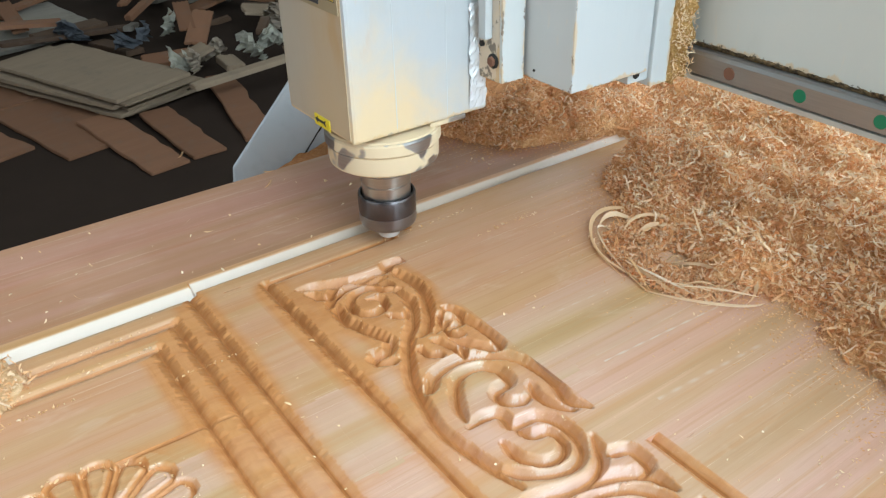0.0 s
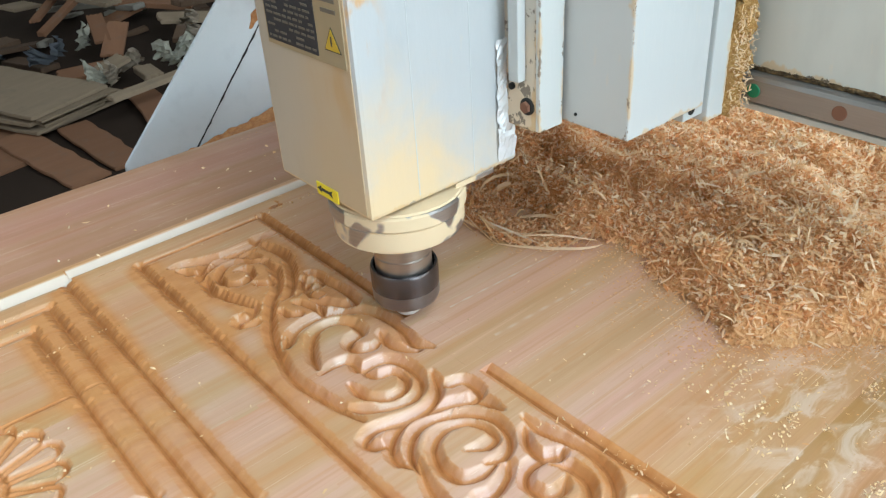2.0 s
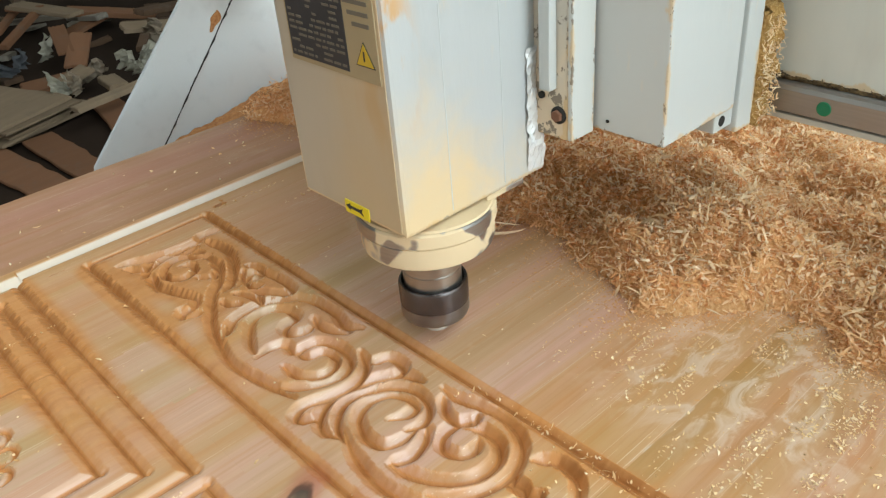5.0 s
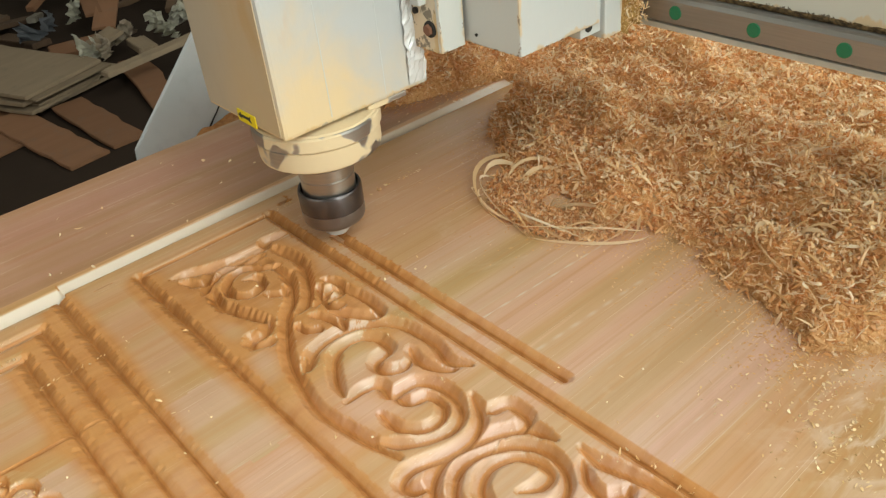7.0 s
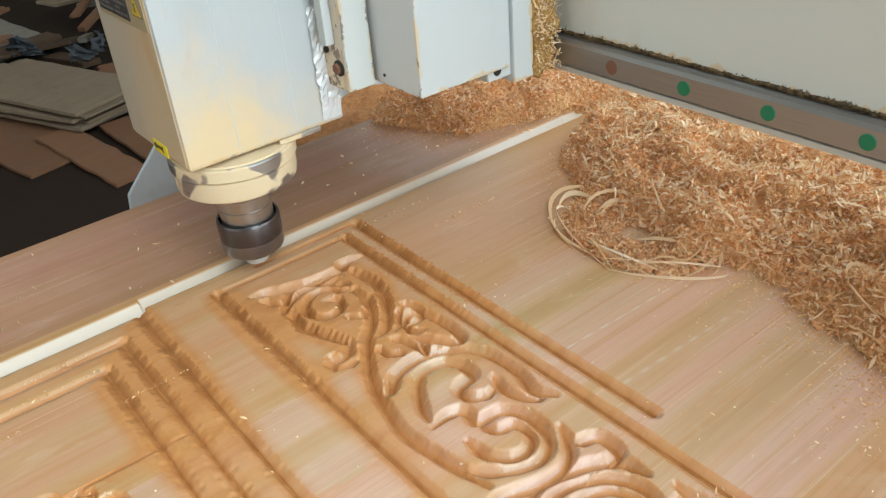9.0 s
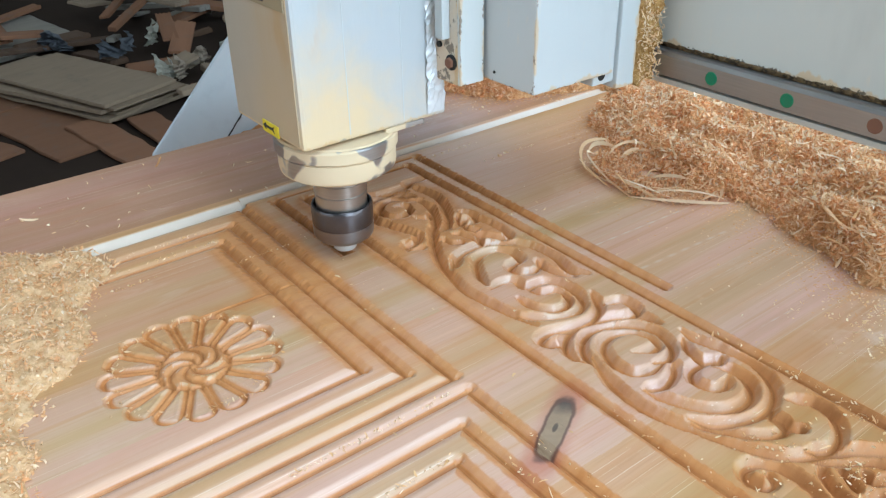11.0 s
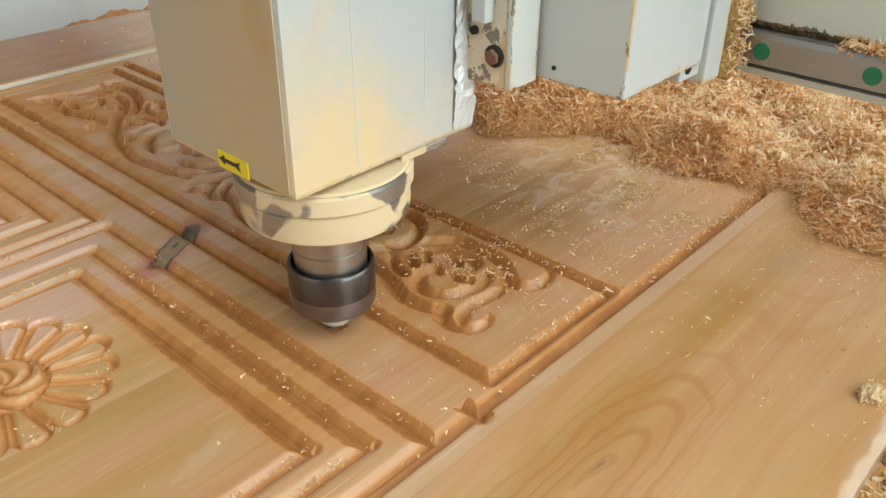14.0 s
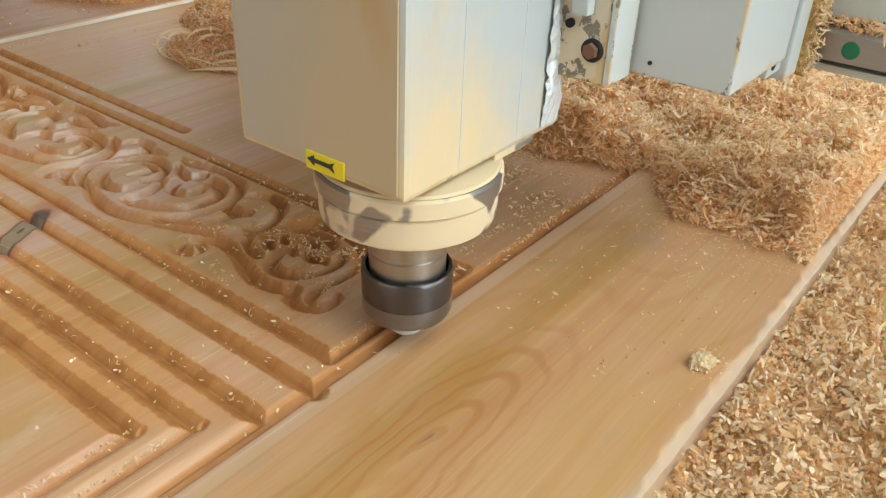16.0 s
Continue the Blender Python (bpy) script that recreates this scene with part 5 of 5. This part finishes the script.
def carriage():
    """The block that slides along the beam; its origin is the tool's x and y."""
    c = thing("carriage", pose(TOOL[0][1], TOOL[0][2], 0), "white steel carriage of the router, chipped and dusty", "carriage")
    part("back_plate", block(0.1715, 0.1905, -0.1165, 0.12, 0.1285, 0.55, 0.0012), BACK_PAINT, c, "thick white back plate")
    # a black block takes the place of the gap's shade
    part("gap_shade", block(0.1665, 0.1725, -0.108, 0.10, 0.137, 0.55), BLACK, c, "black block for the shade in the gap between the plates")
    part("rail_end", block(0.098, 0.116, -0.108, -0.088, 0.1425, 0.30, 0.001), RAIL, c, "dark steel rail end")
    lug = part("lug", block(0.150, 0.1714, -0.113, -0.06, 0.134, 0.30, 0.001), WHITE, c)
    part("bolt_hole", turned([(0.0022, -0.001), (0.0036, -0.0009), (0.0036, 0.0003), (0.0030, 0.0004)], 24), BLACK, lug, "dark bolt hole", at=pose(0.1585, -0.113, 0.1405, 90, 0, 0))
    # sawdust caked between plate and rail
    b = block(0.1895, 0.2125, -0.118, 0.02, 0.1285, 0.205)
    bmesh.ops.subdivide_edges(b, edges=b.edges[:], cuts=22, use_grid_fill=True)
    for v in b.verts:
        q = v.co * 70
        push = 0.006 * (noise.noise(q) + 0.6 * noise.noise(q * 2.7) + 0.35 * noise.noise(q * 6.1))
        v.co.y -= push
        v.co.x += 0.5 * push
        v.co.z -= 0.4 * push
    part("sawdust_crust", b, CRUST, c, "yellow-brown sawdust caked beside the rail", smooth=True)
    rng = np.random.RandomState(3)
    n = 420
    z = rng.uniform(0.130, 0.200, n)
    P = np.stack([rng.uniform(0.1895, 0.2125, n), -0.1185 - 0.004 * rng.uniform(0, 1, n), z], -1)
    cake = new("shaving_litter", ribbons(rng, P, 0.0032, 0.0010, 2.0, 0, "shaving_litter", PALE_SHAVING, 0.8))
    cake.parent = c
    return c


def spindle():
    """The milling spindle; its origin is the cutter's tip."""
    s = thing("spindle", pose(*TOOL[0][1:]), "dusty white square milling spindle with a black collet nut", "spindle")
    x0, x1, y0, y1, z0 = -0.046, 0.0755, -0.036, 0.066, 0.1105
    body = part("body", block(x0, x1, y0, y1, z0, 0.46, 0.0028), PAINT, s, "white painted body caked with cream wood dust")
    part("side_panel", block(x0 - 0.0006, x0 + 0.002, y0 + 0.0035, y1 - 0.0035, z0 + 0.003, 0.455, 0.0003), SHADED_SIDE_PAINT, body, "dusty side panel, painted darker for its shaded side")
    for x in (-0.0085, 0.0372):
        part("panel_joint", block(x - 0.0003, x + 0.0003, y0 - 0.0002, y0 + 0.002, z0 + 0.004, 0.46), WHITE, body)
    # the housing and plate that rise with it
    part("housing", block(0.0895, 0.1675, -0.1155, 0.055, 0.1415, 0.55, 0.0012), HOUSING_PAINT, s, "white square housing, chipped along its edges")
    part("screw", turned([(0.0011, 0), (0.0011, 0.0008)], 12), BLACK, s, at=pose(0.0895, -0.075, 0.1485, 0, -90, 0))
    slide = part("slide_plate", block(0.0665, 0.0865, -0.0625, 0.05, 0.1395, 0.55, 0.0012), PLATE, s, "dusty worn steel slide plate")
    part("painted_edge", block(0.0657, 0.0870, -0.0662, -0.0628, 0.1405, 0.55, 0.0008), EDGE_PAINT, slide)
    part("slim_rail", block(0.0595, 0.0662, -0.0540, -0.0455, 0.172, 0.55, 0.0008), WHITE, slide, "slim white strip")
    part("washer", turned([(0.0056, 0), (0.0056, 0.0012), (0.0048, 0.0018)], 28), BLACK, slide, "dark washer", at=pose(0.0665, -0.0555, 0.1555, 0, -90, 0))
    b = turned([(0.0040, 0.001), (0.0040, 0.0034), (0.0034, 0.0040)], 6)
    part("bolt", b, RUST, slide, "rusty bolt head", at=pose(0.0665, -0.0555, 0.1555, 0, -90, 0))
    part("screw", turned([(0.0022, 0), (0.0022, 0.002)], 14), BLACK, slide, at=pose(0.0665, -0.0425, 0.166, 0, -90, 0))
    # name plate on the side
    plate = part("name_plate", block(x0 - 0.0014, x0 - 0.0004, -0.0305, 0.0515, 0.2035, 0.290, 0.0002), LABEL_TAN, body, "worn name plate, black and tan")
    part("black_field", block(x0 - 0.0019, x0 - 0.0012, -0.0045, 0.0495, 0.2065, 0.288), LABEL, plate)
    rng = np.random.RandomState(9)
    for k in range(22):
        z = 0.2085 + 0.0035 * k
        y = 0.0475
        while y > 0.0:
            w = rng.uniform(0.002, 0.008)
            if rng.uniform() < 0.7:
                part("print_bar", block(x0 - 0.0021, x0 - 0.0018, max(y - w, -0.003), y, z, z + 0.0014), PRINT, plate)
            y -= w + 0.0016

    def three_sided(grow, deep):
        tri = [(-0.0125 + grow, 0.2125 - grow * 0.6), (-0.0265 - grow, 0.2125 - grow * 0.6), (-0.0195, 0.2245 + grow)]
        b = bmesh.new()
        lo = [b.verts.new((x0 - deep, y, z)) for y, z in tri]
        hi = [b.verts.new((x0 - 0.0013, y, z)) for y, z in tri]
        b.faces.new(lo)
        b.faces.new(hi[::-1])
        for k in range(3):
            b.faces.new((lo[k], hi[k], hi[(k + 1) % 3], lo[(k + 1) % 3]))
        bmesh.ops.recalc_face_normals(b, faces=b.faces[:])
        return b
    part("warning_border", three_sided(0.0012, 0.0016), INK, plate)
    part("warning_triangle", three_sided(0.0, 0.0019), LABEL_YELLOW, plate, "yellow warning triangle")
    part("mark", block(x0 - 0.0022, x0 - 0.0018, -0.0200, -0.0190, 0.2150, 0.2205), INK, plate)
    for k in range(8):
        part("print_bar", block(x0 - 0.0018, x0 - 0.0012, -0.026, -0.012 + 0.003 * (k % 3), 0.233 + 0.0058 * k, 0.2352 + 0.0058 * k), PRINT, plate)
    # turning-direction sticker
    tag = part("sticker", block(x0 - 0.0014, x0 - 0.0005, -0.0030, 0.0205, 0.1108, 0.1195, 0.0002), YELLOW, body, "yellow sticker with a black arrow")
    out = [(0.0195, 0.1157), (0.0150, 0.1182), (0.0150, 0.1167), (0.0060, 0.1167), (0.0025, 0.1181), (0.0038, 0.1157), (0.0025, 0.1133), (0.0060, 0.1147), (0.0150, 0.1147), (0.0150, 0.1132)]
    b = bmesh.new()
    b.faces.new([b.verts.new((x0 - 0.0017, y, z)) for y, z in out])
    r = bmesh.ops.extrude_face_region(b, geom=b.faces[:])
    for v in r["geom"]:
        if isinstance(v, bmesh.types.BMVert):
            v.co.x += 0.0004
    bmesh.ops.recalc_face_normals(b, faces=b.faces[:])
    part("arrow", b, INK, tag)
    # crumpled tape on the front's edge
    rng = np.random.RandomState(17)
    xs, zs = np.linspace(0.0585, 0.0745, 8), np.linspace(0.114, 0.196, 26)
    X, Z = np.meshgrid(xs, zs)
    d = y0 - 0.0006 - 0.0020 * rng.uniform(0, 1, X.shape) * np.clip((Z - 0.11) / 0.02, 0.3, 1)
    me = grid_mesh("tape", xs, zs, d, TAPE)
    co = np.stack([X - 0.0008 + 0.0008 * rng.uniform(-1, 1, X.shape), d, Z], -1).reshape(-1, 3)
    me.vertices.foreach_set("co", co.astype(np.float32).ravel())
    me.update()
    me.polygons.foreach_set("use_smooth", np.zeros(len(me.polygons), dtype=bool))
    tape = new("tape", me)
    tape.parent = body
    tape["label"] = "crumpled clear tape"
    # lower flange and collar
    part("bottom_plate", block(0.022, 0.056, -0.0345, 0.055, 0.1062, 0.1104, 0.001), RING, s)
    # black block drawn for the shade of the recess
    part("recess_shade", block(-0.030, 0.0215, -0.026, 0.055, 0.1045, 0.1104), BLACK, s, "black block for the shade in the recess under the body")
    flange = sharp(part("flange", turned([(0.030, 0.0948), (0.0448, 0.0950), (0.0458, 0.0960), (0.0458, 0.1040), (0.0445, 0.1052), (0.030, 0.1054)], 72), RING, s, "steel flange under cream dust"))
    sharp(part("collar", turned([(0.018, 0.0772), (0.0400, 0.0772), (0.0434, 0.0795), (0.0440, 0.0820), (0.0440, 0.0935), (0.0430, 0.0947), (0.020, 0.0947)], 72), RING, s, "steel collar under cream dust"))
    sharp(part("dust_crust", turned([(0.020, 0.1054), (0.0442, 0.1055), (0.0432, 0.1068), (0.030, 0.1085)], 60), CAKE, flange))
    sharp(part("shaft", turned([(0.0200, 0.040), (0.0200, 0.0560), (0.0192, 0.0568), (0.0205, 0.0576), (0.0205, 0.0660), (0.0198, 0.0665), (0.0205, 0.0670), (0.0205, 0.0774)], 56), SHAFT, s, "bright turned steel shaft"))
    nut = sharp(part("collet_nut", turned([(0.0150, 0.0300), (0.0238, 0.0300), (0.0240, 0.0445), (0.0232, 0.0465), (0.0218, 0.0467), (0.0213, 0.0445), (0.0213, 0.0400)], 64), NUT, s, "blackened steel collet nut"))
    sharp(part("nut_skirt", turned([(0.0120, 0.0165), (0.0190, 0.0165), (0.0228, 0.0195), (0.0237, 0.0220), (0.0238, 0.0299)], 64), NUT_LOW, nut, "worn grey lower band"))
    sharp(part("cutter", turned([(0.0005, 0.0058), (0.0080, 0.0058), (0.0090, 0.0068), (0.0092, 0.0095), (0.0092, 0.0164)], 40), BIT, s, "pale steel cutter end"))
    return s


# ---- scrap wood behind ----


def chewed_board(name, m, lx, ly, lz, mat, label, group, seed):
    """A board with uneven, chipped ends; its origin is one lower corner."""
    rng = np.random.RandomState(seed)
    k = 9
    left = [(rng.uniform(0, 0.010), ly * i / k) for i in range(k + 1)]
    right = [(lx - rng.uniform(0, 0.016), ly * (1 - i / k)) for i in range(k + 1)]
    ob = part(name, prism([*left[::-1], *right[::-1]], 0, lz, min(0.003, lz / 5)), mat)
    ob.matrix_basis = m
    return tagged(ob, label, "board", group)


def crumpled_sheet(name, m, w, h, mat, label, seed):
    """A torn, folded piece of plastic sheet standing on its edge."""
    rng = np.random.RandomState(seed)
    b = bmesh.new()
    n = 9
    grid = [[b.verts.new((w * (i / n - 0.5) * (1 - 0.35 * (j / n) ** 2) + rng.normal(0, 0.03 * w), rng.normal(0, 0.09 * w) + 0.12 * w * math.sin(4.1 * i / n + seed),
                          h * j / n * (0.72 + 0.28 * math.sin(1.3 * seed + 5.0 * i / n)))) for i in range(n + 1)] for j in range(n + 1)]
    for j in range(n):
        for i in range(n):
            b.faces.new((grid[j][i], grid[j][i + 1], grid[j + 1][i + 1], grid[j + 1][i]))
    bmesh.ops.solidify(b, geom=b.faces[:], thickness=0.003)
    ob = part(name, b, mat)
    ob.matrix_basis = m
    return tagged(ob, label, "plastic scrap")


def scrap():
    rng = np.random.RandomState(11)
    # brown panels lying on the floor, one end under the stack
    for k, (x, y, rz, lx, ly, lift) in enumerate(((0.445, 2.925, 13, 0.30, 1.25, 0.2), (0.640, 2.625, 9, 0.155, 0.60, 1.6), (0.30, 3.55, 17, 0.34, 1.0, 0.8), (1.010, 2.690, -9, 0.13, 0.66, 3.0), (1.40, 2.80, -12, 0.16, 0.7, 4.0), (0.795, 2.66, 3, 0.14, 0.50, 1.5), (0.20, 3.05, 20, 0.20, 0.7, 0.3))):
        chewed_board("scrap_panel", pose(x, y, FLOOR_Z + 0.001 + 0.008 * (k == 2), lift, 0, rz), lx, ly, 0.014, PANEL, "reddish brown scrap panel lying on the floor", "scrap panels", 40 + k)
    # the stack of plywood offcuts
    z = FLOOR_Z + 0.016
    for k, (dx, dy, h, turn, lx) in enumerate(((0.03, 0.05, 0.016, 18, 0.42), (-0.01, 0.00, 0.014, 23, 0.36), (0.035, 0.025, 0.010, 20, 0.40), (-0.02, 0.035, 0.017, 24, 0.41), (0.02, -0.005, 0.009, 19, 0.37), (-0.005, 0.015, 0.015, 21, 0.385))):
        chewed_board("plywood_sheet", pose(0.70 + dx, 3.12 + dy, z, 0, 0, turn), lx, 1.05 - 0.05 * k, h, PLY, "weathered plywood offcut in a rough stack on the floor", "stack of plywood offcuts", 60 + k)
        z += h + 0.0015
    chewed_board("lath", pose(0.985, 3.075, -0.772, 0, -3.2, 4), 0.86, 0.055, 0.022, PLY, "pale lath lying across the scrap pile", "", 80)
    chewed_board("grey_panel", pose(0.35, 4.35, FLOOR_Z + 0.002, 3, 0, 12), 0.70, 0.62, 0.02, GREY_PLY, "grey weathered panel at the back of the scrap pile", "", 81)
    # a low tangle of offcuts behind
    for k in range(44):
        x = rng.uniform(1.02, 2.5)
        y = rng.uniform(3.25, 4.9) if x < 1.5 else rng.uniform(2.7, 4.9)
        high = FLOOR_Z + 0.01 + 0.16 * rng.uniform() ** 1.6 * min(1.0, (y - 2.5) / 0.8)
        chewed_board("offcut", pose(x, y, high, rng.uniform(-9, 9), rng.uniform(-12, 12), rng.uniform(0, 180)), rng.uniform(0.16, 0.55), rng.uniform(0.035, 0.13), rng.uniform(0.012, 0.03), (PLY, PANEL, BOARD, GREY_PLY)[k % 4],
                     "dusty wood offcut in a tangled scrap pile", "offcuts in the scrap pile", 100 + k)
    for k in range(7):
        chewed_board("offcut", pose(rng.uniform(0.30, 0.95), rng.uniform(4.1, 5.0), FLOOR_Z + rng.uniform(0.02, 0.10), rng.uniform(-6, 6), rng.uniform(-6, 6), rng.uniform(0, 180)), rng.uniform(0.3, 0.7), rng.uniform(0.06, 0.2), 0.02, (PANEL, BOARD)[k % 2],
                     "dusty wood offcut in a tangled scrap pile", "offcuts in the scrap pile", 160 + k)
    for k, (x, y, z, w, h, mat) in enumerate(((1.045, 3.36, -0.78, 0.085, 0.125, CLOTH), (1.105, 3.36, -0.78, 0.10, 0.10, FOIL), (1.36, 3.34, -0.775, 0.15, 0.12, CLOTH), (1.48, 3.42, -0.77, 0.14, 0.10, CLOTH), (1.22, 3.52, -0.79, 0.17, 0.09, FOIL),
                                              (1.02, 3.98, -0.80, 0.22, 0.10, BLUE), (1.20, 4.02, -0.80, 0.12, 0.14, CLOTH), (1.62, 3.75, -0.78, 0.2, 0.12, FOIL), (0.80, 4.30, -0.82, 0.2, 0.1, BLUE))):
        crumpled_sheet("plastic_scrap", pose(x, y, z, -18, 0, 25 + 37 * k), w, h, mat, {CLOTH: "crumpled pale plastic sheet on the scrap pile", FOIL: "crumpled tan paper on the scrap pile", BLUE: "crumpled blue-grey plastic on the scrap pile"}[mat], k + 1)


# ---- chips thrown off by the cutter ----


def flying_chips():
    """Slivers that leave the cutter, fly over the outer plank and fall to the floor; returns each with its rows."""
    rng = np.random.RandomState(77)
    times, tx, ty = (np.array(v) for v in zip(*[(t, x, y) for t, x, y, z in TOOL]))
    b = bmesh.new()
    n = 6
    ring = []
    for i in range(n):
        a = (i / (n - 1) - 0.5) * 1.3
        w = 0.0013 * (0.45 + 0.55 * math.cos(a * 1.3))
        x, z = 0.0075 * math.sin(a) / 0.65, 0.0030 * (1 - math.cos(a))
        ring.append([b.verts.new((x, dy, z + dz)) for dy, dz in ((-w, 0), (w, 0), (w, 0.0004), (-w, 0.0004))])
    for lo, hi in zip(ring, ring[1:]):
        for k in range(4):
            b.faces.new((lo[k], lo[(k + 1) % 4], hi[(k + 1) % 4], hi[k]))
    b.faces.new(ring[0][::-1])
    b.faces.new(ring[-1])
    me = bpy.data.meshes.new("flying_chip")
    b.to_mesh(me)
    b.free()
    me.materials.append(CHIP)
    out = []
    starts = [-0.62, -0.55, -0.48, -0.42, -0.36, -0.30, -0.24, -0.18, -0.12, 0.05, 0.14, 0.22, 0.30, 0.36, 0.44, 0.62, 0.70, 0.82, 7.02, 7.15, 7.26, 7.34, 7.52, 7.66, 7.78, 8.05, 8.18, 8.27, 8.36, 10.55, 10.66, 10.75, 11.05, 11.16, 11.30]
    for te in starts:
        x, y = float(np.interp(te, times, tx)), float(np.interp(te, times, ty))
        heading = rng.uniform(1.75, 2.65)
        speed, rise = rng.uniform(0.75, 1.5), rng.uniform(0.6, 1.7)
        vx, vy = speed * math.cos(heading), speed * math.sin(heading)
        # the fall ends on the floor
        land = (rise + math.sqrt(rise * rise + 2 * 9.81 * (0.006 - FLOOR_Z))) / 9.81
        yaw = math.degrees(heading)

        def at(s):
            tilt = -math.degrees(math.atan2(rise - 9.81 * s, speed))
            return pose(x + vx * s, y + vy * s, 0.006 + rise * s - 4.905 * s * s, 0, tilt, yaw)
        if te + land < 0.1:
            continue
        rows = [] if te <= 0 else [(0.0, pose(x, y, -0.004, 0, 0, yaw)), (te, pose(x, y, -0.004, 0, 0, yaw))]
        s = max(-te, 0.034)
        while s < land - 0.02:
            rows.append((te + s, at(s)))
            s += 0.0667
        rest = pose(x + vx * land, y + vy * land, FLOOR_Z + 0.0006, 0, 0, yaw)
        rows += [(te + land, rest), (16.0, rest)]
        ob = tagged(new("flying_chip", me), "pale curled wood sliver thrown off by the cutter", "wood chip", "chips thrown by the cutter")
        ob.matrix_basis = rows[0][1]
        out.append((ob, rows))
    return out


room()
machine_bed()
BOARD_THING, RELIEF = door_board()
GANTRY, CARRIAGE, SPINDLE = gantry(), carriage(), spindle()
shavings()
scrap()
STRIPS = waste_strips(BOARD_THING, RELIEF)
FLYING = flying_chips()


def motions():
    """Gantry along x, carriage along y too, spindle with its plunge; cut wood drops from the lines."""
    walk(GANTRY, [(t, pose(x, 0, 0)) for t, x, y, z in TOOL])
    walk(CARRIAGE, [(t, pose(x, y, 0)) for t, x, y, z in TOOL])
    walk(SPINDLE, [(t, pose(x, y, z)) for t, x, y, z in TOOL])
    for ob, rows in FLYING:
        walk(ob, rows)
    for ob, x, y, t in STRIPS:
        a, b = max(t - 0.04, 0.02), min(t + 0.06, 15.9)
        walk(ob, [(0.0, pose(x, y, 0)), (a, pose(x, y, 0)), (max(b, a + 0.06), pose(x, y, -0.012)), (16.0, pose(x, y, -0.012))])


motions()
